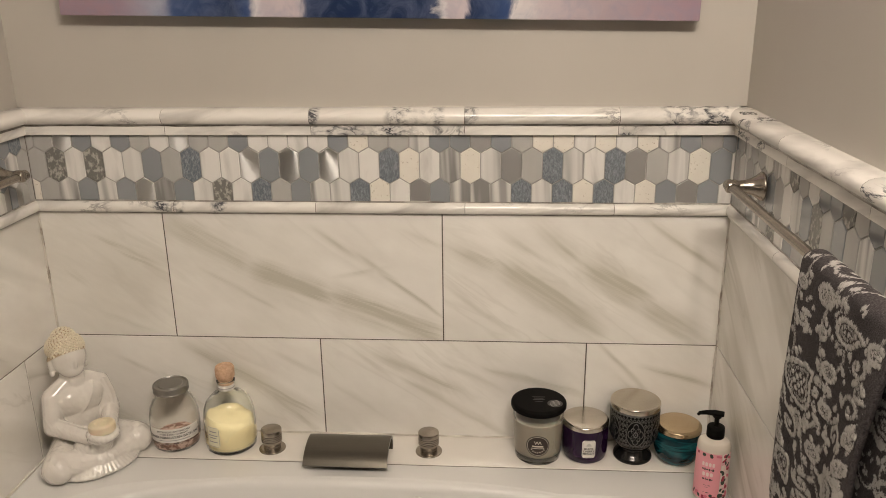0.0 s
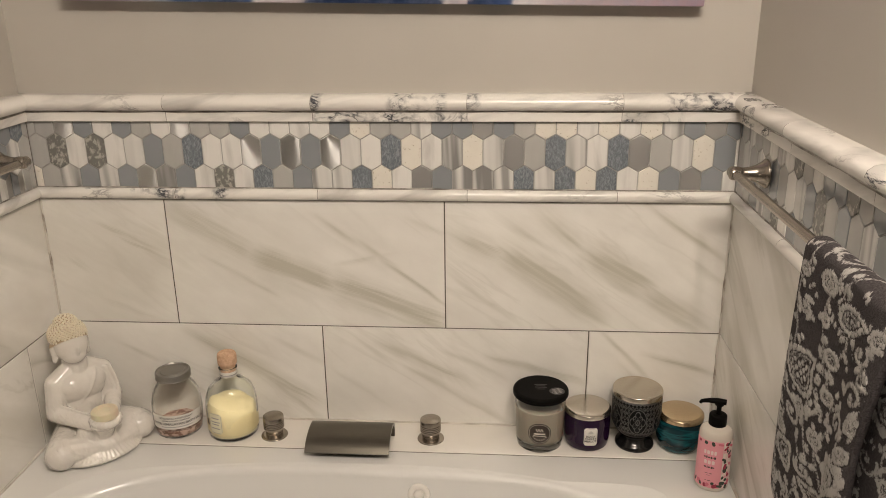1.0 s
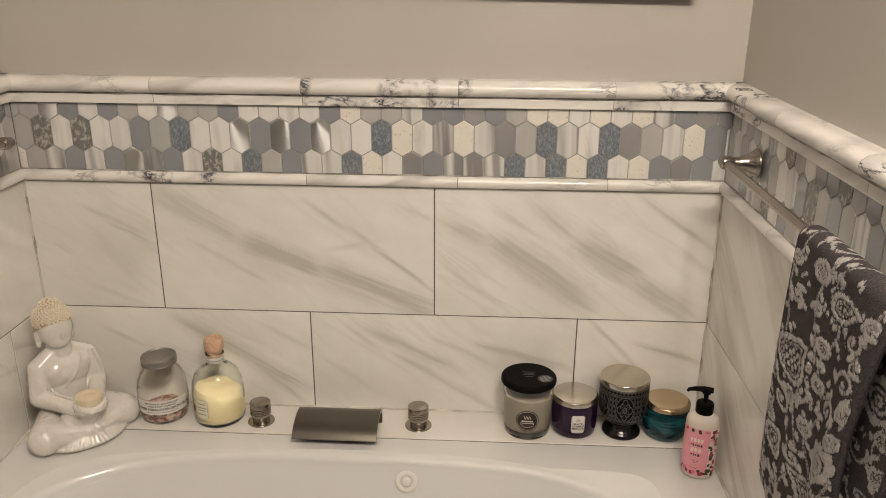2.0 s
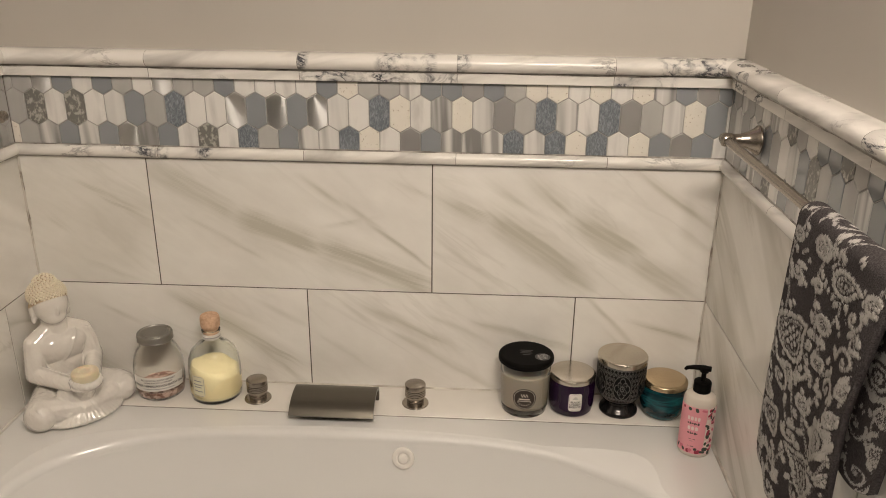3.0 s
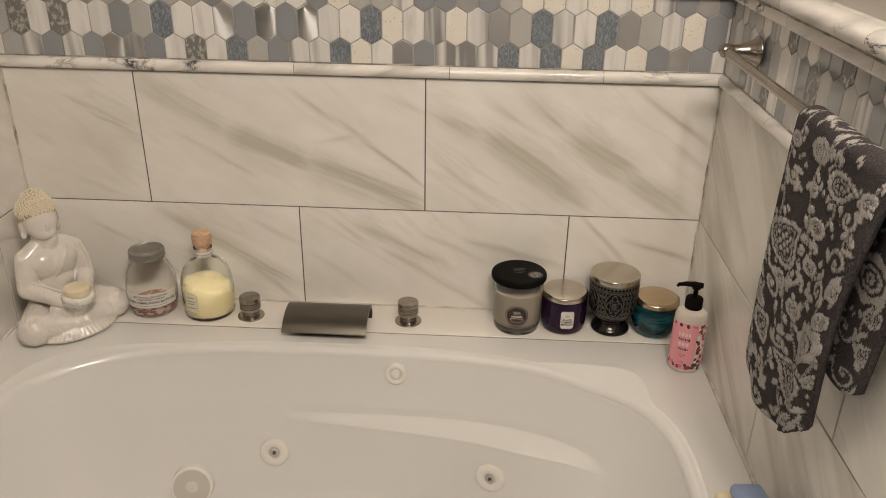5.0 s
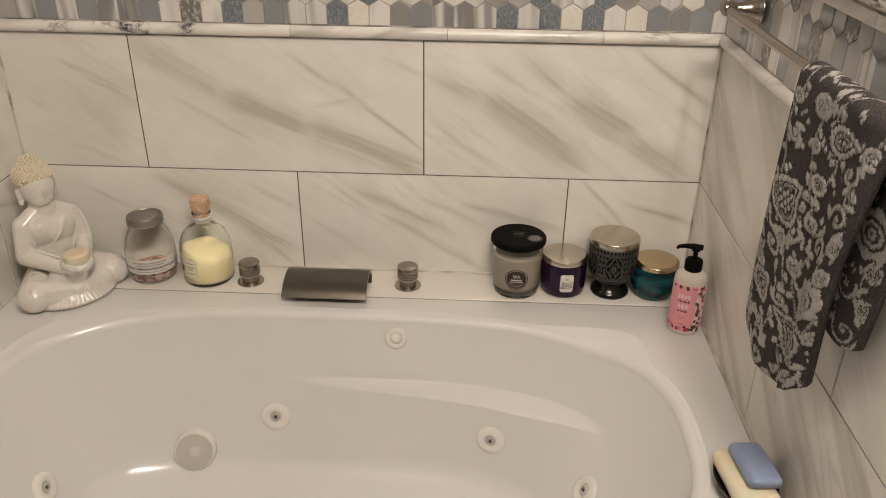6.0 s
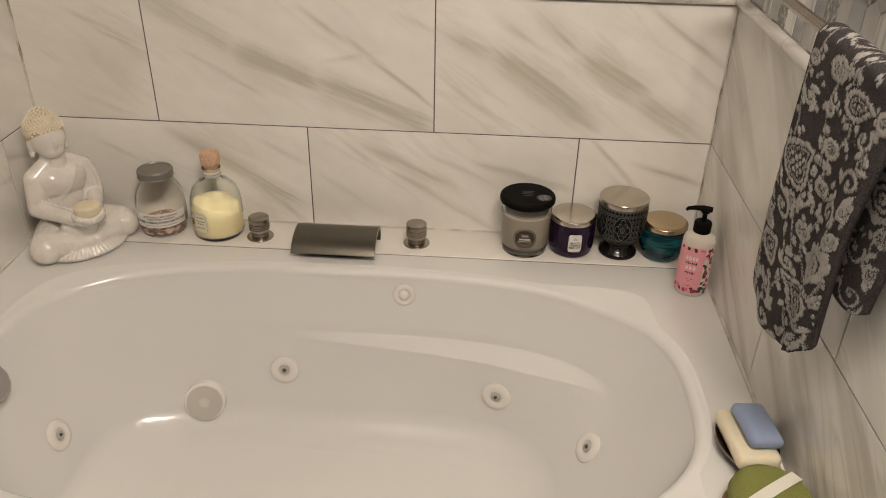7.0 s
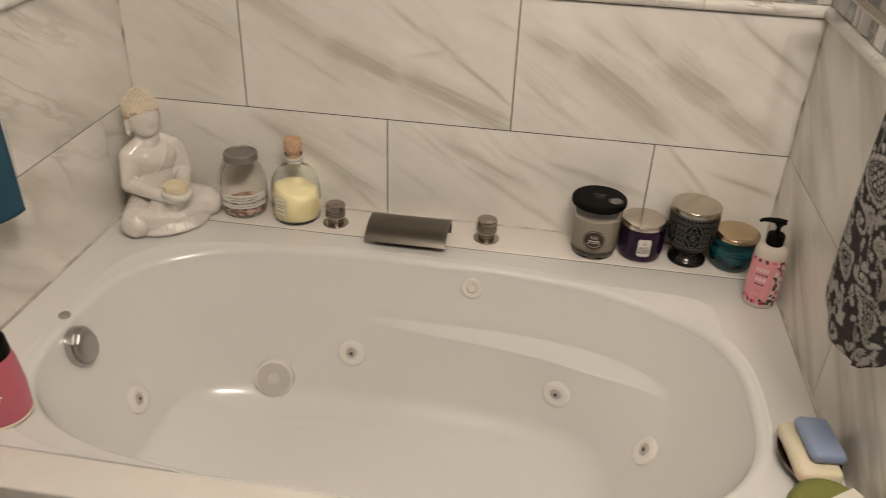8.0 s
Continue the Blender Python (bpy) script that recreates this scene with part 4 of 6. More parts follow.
    return b


salt_jar()
cork_bottle()
wooden_wick_candle()
purple_candle()
filigree_holder()
teal_candle()
lotion_bottle("pump_bottle", (0.5515, -0.206, DECK + 0.0005), -14, "pink labelled lotion bottle with black pump on the deck")


# soaps on a dish and a green bath sponge, on the deck by the wall
def soap_dish():
    d = empty("soap_dish", (0.545, -0.668, DECK), 0, label="dark brown glazed oval soap dish on the deck", category="soap dish")
    k = Mat("dark_brown_glaze", (0.05, 0.033, 0.022), 0.15)
    part("bowl", lathe(rounded([(0.0, 0.002), (0.034, 0.0), (0.05, 0.012), (0.058, 0.026), (0.0565, 0.0275), (0.048, 0.0145), (0.03, 0.008), (0.0, 0.007)], 0.003), 48, 0.82, 1.15), k.m, d, smooth=True)
    cr = Mat("cream_soap", rough=0.4, Subsurface_Weight=0.2)
    cr.color(cr.mix(cr.noise(cr.coords(vary=False), 30, 3), (0.80, 0.72, 0.55), (0.74, 0.65, 0.48)))
    bm = box(-0.034, 0.034, -0.058, 0.058, 0.0, 0.027, 0.011, 4)
    s = part("cream_soap", bm, cr.m, None, smooth=True)
    s.matrix_basis = pose(0.5405, -0.677, DECK + 0.022, 0, 0, 6)
    tagged(s, "cream rectangular bar of soap lying on the dish", "soap")
    bl = Mat("blue_soap", rough=0.38, Subsurface_Weight=0.15)
    bl.color(bl.mix(bl.noise(bl.coords(vary=False), 25, 3), (0.23, 0.30, 0.46), (0.28, 0.35, 0.50)))
    bm = box(-0.0285, 0.0285, -0.045, 0.045, 0.0, 0.022, 0.009, 4)
    for v in bm.verts:
        k2 = 1 - 0.10 * (v.co.y / 0.05) ** 2
        v.co.z = v.co.z * (0.75 + 0.25 * (1 - (v.co.x / 0.03) ** 2)) if v.co.z > 0.011 else v.co.z
        v.co.x *= k2
    s = part("blue_soap", bm, bl.m, None, smooth=True)
    s.matrix_basis = pose(0.5515, -0.672, DECK + 0.0495, 0, 4, 7)
    tagged(s, "worn blue bar of soap lying on cream soap", "soap")
    g = empty("bath_sponge", (0.537, -0.812, DECK + 0.022), 14, label="moss green terry bath sponge with white strap", category="sponge")
    m = Mat("moss_green_terry", rough=0.95)
    n = m.noise(m.coords(vary=False), 420, 3, 0.7)
    m.color(m.mix(n, (0.145, 0.155, 0.035), (0.27, 0.28, 0.075)))
    m.bump(n, 0.8, 0.003)
    part("pad", lathe(rounded([(0.0, 0.0), (0.050, 0.0), (0.058, 0.008), (0.060, 0.022), (0.058, 0.036), (0.048, 0.045), (0.0, 0.049)], 0.006), 48, 0.95, 1.02), m.m, g, smooth=True)
    part("seam", lathe([(0.0595, 0.020), (0.0612, 0.022), (0.0595, 0.024)], 48, 0.95, 1.02), m.m, g, smooth=True)
    bm = bmesh.new()
    prev = None
    for i in range(25):
        t = -1 + 2 * i / 24
        x = 0.0605 * 0.95 * t
        z = 0.0505 - 0.003 * t * t - 0.04 * max(0, abs(t) - 0.86) / 0.14
        cur = [bm.verts.new((x, y, z)) for y in (-0.009, -0.003, 0.003, 0.009)]
        if prev:
            for a in range(3):
                bm.faces.new([prev[a], prev[a + 1], cur[a + 1], cur[a]])
        prev = cur
    st = part("strap", bm, Mat("white_satin_strap", (0.72, 0.70, 0.62), 0.35).m, g, "white satin strap", smooth=True)
    st.rotation_euler.z = radians(22)
    w = empty("wooden_dish", (0.533, -0.812, DECK), 0, label="small brown wooden dish under the sponge", category="dish")
    wk = Mat("brown_wood", rough=0.5)
    wk.color(wk.mix(wk.noise(wk.coords((1, 8, 1), vary=False), 30, 4), (0.20, 0.10, 0.045), (0.30, 0.17, 0.08)))
    part("bowl", lathe(rounded([(0.0, 0.0), (0.045, 0.0), (0.055, 0.008), (0.060, 0.02), (0.057, 0.021), (0.05, 0.0205), (0.0, 0.0205)], 0.003), 40), wk.m, w, smooth=True)


soap_dish()


# pink jar on the far corner of the deck
def pink_jar():
    j = empty("pink_scrub_jar", (-0.745, -0.80, DECK), 0, label="pink tapered bottle with black cap on the deck", category="bottle")
    k = Mat("pink_plastic", rough=0.35)
    k.color(k.mix(k.noise(k.coords(vary=False), 25, 2), (0.54, 0.135, 0.175), (0.46, 0.105, 0.145)))
    part("body", lathe(rounded([(0.0, 0.006), (0.046, 0.006), (0.0465, 0.05), (0.041, 0.105), (0.037, 0.118), (0.0, 0.118)], 0.003), 48), k.m, j, smooth=True)
    part("base", lathe(rounded([(0.0, 0.0), (0.045, 0.0), (0.047, 0.003), (0.0467, 0.0065), (0.0, 0.0065)], 0.001), 48), Mat("cream_base", (0.72, 0.62, 0.5), 0.4).m, j, smooth=True)
    part("cap", lathe(rounded([(0.0, 0.150), (0.031, 0.150), (0.0345, 0.146), (0.037, 0.122), (0.037, 0.1185), (0.0, 0.1185)], 0.003), 40), BLACK, j, smooth=True)
    for i, (x, y) in enumerate(((0.012, 0.07), (0.016, 0.055), (0.010, 0.05), (0.018, 0.064))):
        part("print_bar", wrap(shift(spin(grid_bm(0.012, 0.004, 5, 2, 0.0015), 60 * i), x, y), curve_at([(0.0465, 0.05), (0.041, 0.105)]), -70, 0.0, 0.0008), (INK, PAPER)[i % 2], j)


pink_jar()


# towel rails with flared posts on the side walls
def towel_bar(name, x_wall, side, y0, y1, label):
    z = 1.205
    tb = empty(name, (x_wall, 0, z), label=label, category="towel bar")
    for y in (y0, y1):
        bm = lathe(rounded([(0.0, 0.0), (0.0265, 0.0), (0.0265, 0.004), (0.022, 0.009), (0.0155, 0.02), (0.0115, 0.033), (0.0105, 0.044), (0.012, 0.048), (0.0125, 0.056), (0.0115, 0.064), (0.006, 0.0665), (0.0, 0.067)], 0.003), 40)
        bmesh.ops.rotate(bm, cent=(0, 0, 0), matrix=Matrix.Rotation(radians(90 * side), 3, "Y"), verts=bm.verts[:])
        bmesh.ops.translate(bm, vec=(0, y, 0), verts=bm.verts[:])
        part("post", bm, NICKEL, tb, smooth=True)
    part("bar", sweep([(0.0555 * side, y0 + 0.016, -0.001), (0.0555 * side, y1, -0.001)], 0.0078, 20), NICKEL, tb, smooth=True)
    part("finial", sweep([(0.0555 * side, y0 + 0.021, -0.001), (0.0555 * side, y0 + 0.017, -0.001), (0.0555 * side, y0 + 0.008, -0.001)], [0.006, 0.0105, 0.0105], 18), NICKEL, tb, smooth=True)
    return tb


towel_bar("towel_bar", XR - 0.0045, -1, -0.193, -0.93, "brushed nickel towel bar on flared posts")
towel_bar("towel_bar", XL + 0.0045, 1, -0.135, -0.87, "brushed nickel towel bar on flared posts, opposite")


# patterned towel: light terry flowers on charcoal
def soft(d, w=0.0012):
    return np.clip(0.5 - d / (2 * w), 0, 1)


def pattern(u, v):
    """Floral terry pattern, 1 where the pale pile stands; u across and v down, in metres."""
    out = np.zeros_like(u)

    def rosette(cx, cy, R):
        nonlocal out
        r, t = np.hypot(u - cx, v - cy), np.arctan2(v - cy, u - cx)
        wob = R * (1 + 0.10 * np.abs(np.cos(4 * t)))
        band = np.abs((r / wob * 3.2 + 0.18 * np.cos(8 * t)) % 1 - 0.5)
        m = soft((0.27 - band) * -0.006, 0.0009) * (r < wob)
        m = np.maximum(m, soft(np.abs(r - wob * 0.97) - 0.0020))
        out = np.maximum(out, np.where(r < wob * 1.12, m, 0))

    def leaf(cx, cy, L, W, deg):
        nonlocal out
        c, s = np.cos(np.radians(deg)), np.sin(np.radians(deg))
        a, b = (u - cx) * c + (v - cy) * s, -(u - cx) * s + (v - cy) * c
        w = W * np.clip(1 - (a / L) ** 2, 0, 1)
        out = np.maximum(out, soft(np.abs(b - 0.12 * a * a / L) - w) * (np.abs(a) < L))

    def scroll(cx, cy, R, deg, turns=1.3, w=0.0021, hand=1):
        nonlocal out
        r, t = np.hypot(u - cx, v - cy), hand * np.arctan2(v - cy, u - cx) + np.radians(deg)
        for k in range(3):
            ph = (t % (2 * np.pi)) + 2 * np.pi * k
            rr = R * (1 - ph / (2 * np.pi * turns))
            out = np.maximum(out, soft(np.abs(r - rr) - w * (0.5 + 0.5 * np.clip(rr / R, 0, 1))) * (rr > 0.002))
        out = np.maximum(out, soft(r - 0.0032))

    def paisley(cx, cy, S, deg, hand=1):
        nonlocal out
        d = np.full_like(u, 9.0)
        c, s = np.cos(np.radians(deg)), np.sin(np.radians(deg))
        for k in range(22):
            q = k / 21
            ax, ay = hand * S * 0.55 * q * q, -S * 1.7 * q
            rr = S * (1 - q) ** 0.9
            px, py = cx + ax * c - ay * s, cy + ax * s + ay * c
            d = np.minimum(d, np.hypot(u - px, v - py) - rr)
        t = np.arctan2(v - cy, u - cx)
        out = np.where(d < 0.004, 0, out)
        out = np.maximum(out, soft(np.abs(d + 0.0022 + 0.0012 * np.cos(16 * t)) - 0.0023))
        out = np.maximum(out, soft(np.abs(d + 0.0092) - 0.0011))
        cell = 0.0078
        iu, iv = (u + 0.5 * cell * (np.floor(v / cell) % 2)) % cell - cell / 2, v % cell - cell / 2
        out = np.maximum(out, np.where(d < -0.0125, soft(np.hypot(iu, iv) - 0.0027), 0))

    rnd = random.Random(11)
    for c0, amp, f, ph in ((0.012, 0.006, 52, 0.0), (0.064, 0.009, 44, 1.0), (0.088, 0.008, 58, 2.2), (0.138, 0.008, 47, 0.6)):
        w = c0 + amp * np.sin(v * f + ph)
        out = np.maximum(out, soft(np.abs(u - w) - 0.0011))
        for k in range(46):
            vv = -0.40 + 0.019 * k
            leaf(c0 + amp * math.sin(vv * f + ph) + (0.006 if k % 2 else -0.006), vv, 0.006, 0.0030, 62 if k % 2 else 118)
    for i in range(300):
        leaf(rnd.uniform(-0.005, 0.16), rnd.uniform(-0.40, 0.46), rnd.uniform(0.003, 0.007), rnd.uniform(0.0014, 0.0026), rnd.uniform(50, 130))
    for oy in (-0.40, 0.0):
        def clear(cx, cy, R):
            nonlocal out
            out = np.where(np.hypot(u - cx, v - cy - oy) < R, 0, out)
        for cx, cy, R, dg, hd in ((0.110, 0.147, 0.019, 200, 1), (0.094, 0.198, 0.017, 40, -1), (0.025, 0.257, 0.018, 120, 1), (0.056, 0.166, 0.012, 300, -1), (0.053, 0.206, 0.012, 10, 1), (0.037, 0.366, 0.011, 80, 1), (0.045, 0.405, 0.018, 250, -1), (0.103, 0.092, 0.015, 60, 1), (0.020, 0.100, 0.010, 160, -1), (0.110, 0.395, 0.014, 20, 1), (0.058, 0.300, 0.011, 210, -1)):
            cx *= 1.18
            clear(cx, cy, R * 1.05)
            scroll(cx, cy + oy, R, dg, 1.4, 0.0022, hd)
            for k in range(3):
                leaf(cx + R * 1.25 * math.cos(k * 2.1 + dg), cy + oy + R * 1.25 * math.sin(k * 2.1 + dg), 0.009, 0.0036, math.degrees(k * 2.1 + dg) + 60)
        for cx, cy, R in ((0.103, 0.272, 0.025), (0.068, 0.128, 0.0095), (0.072, 0.178, 0.008), (0.037, 0.234, 0.009), (0.046, 0.045, 0.012), (0.118, 0.232, 0.010), (0.012, 0.300, 0.009), (0.050, 0.092, 0.007), (0.122, 0.185, 0.010), (0.120, 0.060, 0.011), (0.010, 0.055, 0.008), (0.125, 0.330, 0.009), (0.066, 0.245, 0.009), (0.010, 0.390, 0.009)):
            cx *= 1.18
            clear(cx, cy, R * 1.15)
            rosette(cx, cy + oy, R)
            for k in range(8):
                a = k * 2 * math.pi / 8
                leaf(cx + R * 1.05 * math.cos(a), cy + oy + R * 1.05 * math.sin(a), R * 0.30, R * 0.22, math.degrees(a) + 90)
        paisley(0.034, 0.190, 0.027, 12, 1)
        paisley(0.108, 0.345, 0.029, -40, -1)
        paisley(0.029, 0.328, 0.017, 8, 1)
        paisley(0.094, 0.066, 0.017, 60, 1)
    return out


def patterned_towel():
    tw = empty("hand_towel", (0, 0, 0), label="folded charcoal hand towel with pale floral pattern hung on a bar", category="towel")
    xb, zb, rb = XR - 0.060, 1.204, 0.0135
    nu, nv = 230, 420
    front, back = 0.390, 0.262
    bend = math.pi * rb
    total = front + bend + back
    U, V = np.meshgrid(np.linspace(0, 1, nu), np.linspace(0, 1, nv))
    s = V * total
    down = np.clip(s - back - bend, 0, None)
    up = np.clip(back - s, 0, None)
    ang = np.clip((s - back) / rb, 0, math.pi)
    fall, bfall = down / front, up / back
    turn = ang / math.pi
    # the folded hand towel lies askew on the bar, its back layer reaching further out
    y_left = -0.618 + 0.018 * turn - 0.004 * fall - 0.01 * bfall
    y_right = -0.890 + 0.030 * turn + 0.020 * np.clip(fall * 2, 0, 1) + 0.028 * fall ** 2 + 0.032 * bfall
    y = y_left + (y_right - y_left) * U
    x = xb + rb * np.cos(ang)
    z = zb + rb * np.sin(ang)
    foot = 1.0 - 0.14 * (np.clip(0.50 - U, 0, 1) / 0.50) ** 2 - 0.16 * (np.clip(U - 0.55, 0, 1) / 0.45) ** 1.6
    z = z - down * foot - up * (1 - 0.07 * np.abs(2 * U - 1) ** 6)
    fold = 0.008 * np.sin(U * 7.5 + 0.4) + 0.005 * np.sin(U * 15 + 2.0 * fall)
    x = x - fall ** 0.7 * (0.004 + fold) - 0.006 * np.sin(np.clip(fall, 0, 1) * math.pi) * U
    x = x + fall ** 2 * 0.012 * np.clip((U - 0.75) / 0.25, 0, 1) ** 2 + fall ** 2 * 0.010 * np.clip((0.15 - U) / 0.15, 0, 1) ** 2
    x = x + bfall * 0.006 * np.sin(U * 6)
    x = np.minimum(x, XR - 0.014)
    wob = 0.0011 * np.random.RandomState(2).randn(2, nv, nu)
    pile = pattern(U * 0.152 + wob[0] * 0.6, s - back - bend + 0.03 + wob[1])
    rr = np.random.RandomState(4)
    pile = np.clip(pile + 0.25 * (rr.rand(*pile.shape) - 0.5) * (pile > 0.05), 0, 1)
    pile = pile * (U > 0.012) * (U < 0.98)
    x = x - 0.0012 * pile * np.where(down > 0, 1, 0.2)
    co = np.stack([x, y, z], -1).reshape(-1, 3)
    idx = np.arange(nu * nv).reshape(nv, nu)
    quads = np.stack([idx[:-1, :-1], idx[:-1, 1:], idx[1:, 1:], idx[1:, :-1]], -1).reshape(-1, 4)
    me = bpy.data.meshes.new("cloth")
    me.from_pydata(co.tolist(), [], quads.tolist())
    at = me.attributes.new("pile", "FLOAT", "POINT")
    at.data.foreach_set("value", pile.reshape(-1).astype(np.float32))
    me.polygons.foreach_set("use_smooth", np.ones(len(quads), dtype=bool))
    k = Mat("charcoal_terry", rough=0.95, Specular_IOR_Level=0.1)
    a = k.t.nodes.new("ShaderNodeAttribute")
    a.attribute_name = "pile"
    n = k.noise(k.coords((1, 1, 1.6), vary=False), 430, 2, 0.6)
    n2 = k.noise(k.coords(vary=False), 60, 3)
    dark = k.mix(k.ramp(n, [(0.3, 0.0), (0.7, 1.0)]), (0.030, 0.026, 0.027), (0.088, 0.078, 0.079))
    light = k.mix(n2, (0.33, 0.315, 0.297), (0.51, 0.488, 0.458))
    rough_n = k.noise(k.coords((1, 1.4, 0.6), vary=False), 420, 2, 0.7)
    edge = k.mix(0.55, a.outputs["Fac"], rough_n, "LINEAR_LIGHT")
    k.color(k.mix(k.ramp(edge, [(0.42, 0.0), (0.88, 1.0)]), dark, light))
    k.bump(n, 0.9, 0.002)
    me.materials.append(k.m)
    ob = new("cloth", me)
    ob.parent = tw
    md = ob.modifiers.new("thick", "SOLIDIFY")
    md.thickness, md.offset = 0.0095, 0.0


patterned_towel()


# plain blue towel on the opposite bar
def blue_towel():
    tw = empty("bath_towel", (0, 0, 0), label="dark teal blue towel hung on the bar", category="towel")
    xb, zb, rb = XL + 0.060, 1.204, 0.0125
    nu, nv = 40, 90
    bm = bmesh.new()
    grid = []
    front, back = 0.405, 0.30
    total = front + back + math.pi * rb
    for j in range(nv + 1):
        s = total * j / nv
        row = []
        for i in range(nu + 1):
            u = i / nu
            ang = min(max((s - back) / rb, 0), math.pi)
            dn, up = max(s - back - math.pi * rb, 0), max(back - s, 0)
            y = -0.553 - 0.22 * u - 0.0 * dn
            x = xb - rb * math.cos(ang) + (dn / front) * (0.008 + 0.006 * math.sin(9 * u)) - (up / back) * 0.004
            z = zb + rb * math.sin(ang) - dn - up + 0.012 * math.sin(3 * u) * (dn / front)
            row.append(bm.verts.new((x, y, z)))
        grid.append(row)
    for a, b in zip(grid, grid[1:]):
        for i in range(nu):
            bm.faces.new([a[i], a[i + 1], b[i + 1], b[i]])
    k = Mat("teal_blue_terry", rough=0.95)
    n = k.noise(k.coords(vary=False), 600, 2, 0.6)
    k.color(k.mix(n, (0.008, 0.055, 0.10), (0.02, 0.10, 0.16)))
    k.bump(n, 0.8, 0.002)
    ob = part("cloth", bm, k.m, tw, smooth=True)
    md = ob.modifiers.new("thick", "SOLIDIFY")
    md.thickness, md.offset = 0.007, 0.0


blue_towel()


# canvas on the wall
def canvas():
    cv = empty("canvas_painting", (-0.130, 0.004, 1.4965), 0, label="wide abstract canvas in blue, white and mauve", category="painting")
    cv.rotation_euler.y = radians(1.05)
    k = Mat("poured_paint", rough=0.35)
    co = k.coords(vary=False)
    sx = k.t.nodes.new("ShaderNodeSeparateXYZ")
    k.link(k.t.nodes.new("ShaderNodeTexCoord").outputs["Object"], sx.inputs[0])
    swirl = k.noise(co, 5.5, 6, 0.6, 1.0)
    drift = k.t.nodes.new("ShaderNodeMath")
    drift.operation = "MULTIPLY_ADD"
    drift.inputs[1].default_value = 0.10
    place = k.t.nodes.new("ShaderNodeMapRange")
    for i, v in enumerate((-0.626, 0.626, -0.05, 0.95)):
        place.inputs[1 + i].default_value = v
    k.link(sx.outputs[0], place.inputs[0])
    k.link(swirl, drift.inputs[0])
    k.link(place.outputs[0], drift.inputs[2])
    mauve, lilac, pale, grey = (0.36, 0.25, 0.30), (0.56, 0.49, 0.52), (0.72, 0.68, 0.68), (0.36, 0.37, 0.46)
    navy, blue = (0.010, 0.024, 0.075), (0.04, 0.075, 0.19)
    c = k.ramp(drift.outputs[0], [(0.0, mauve), (0.10, mauve), (0.16, grey), (0.19, blue), (0.27, navy), (0.30, blue), (0.312, pale), (0.33, lilac), (0.385, lilac), (0.392, navy), (0.59, navy), (0.60, pale), (0.61, lilac), (0.645, lilac), (0.652, navy), (0.73, blue), (0.738, pale), (0.76, lilac), (0.86, (0.42, 0.34, 0.37)), (1.0, mauve)])
    pig = k.noise(co, 22, 6, 0.65, 1.2)
    c = k.mix(k.ramp(pig, [(0.42, 0.0), (0.75, 0.4)]), c, (0.22, 0.26, 0.38))
    k.color(c)
    part("stretched_canvas", box(-0.626, 0.626, -0.030, RECESS - 0.005, 0.0, 0.72, 0.003), k.m, cv, smooth=True)


canvas()


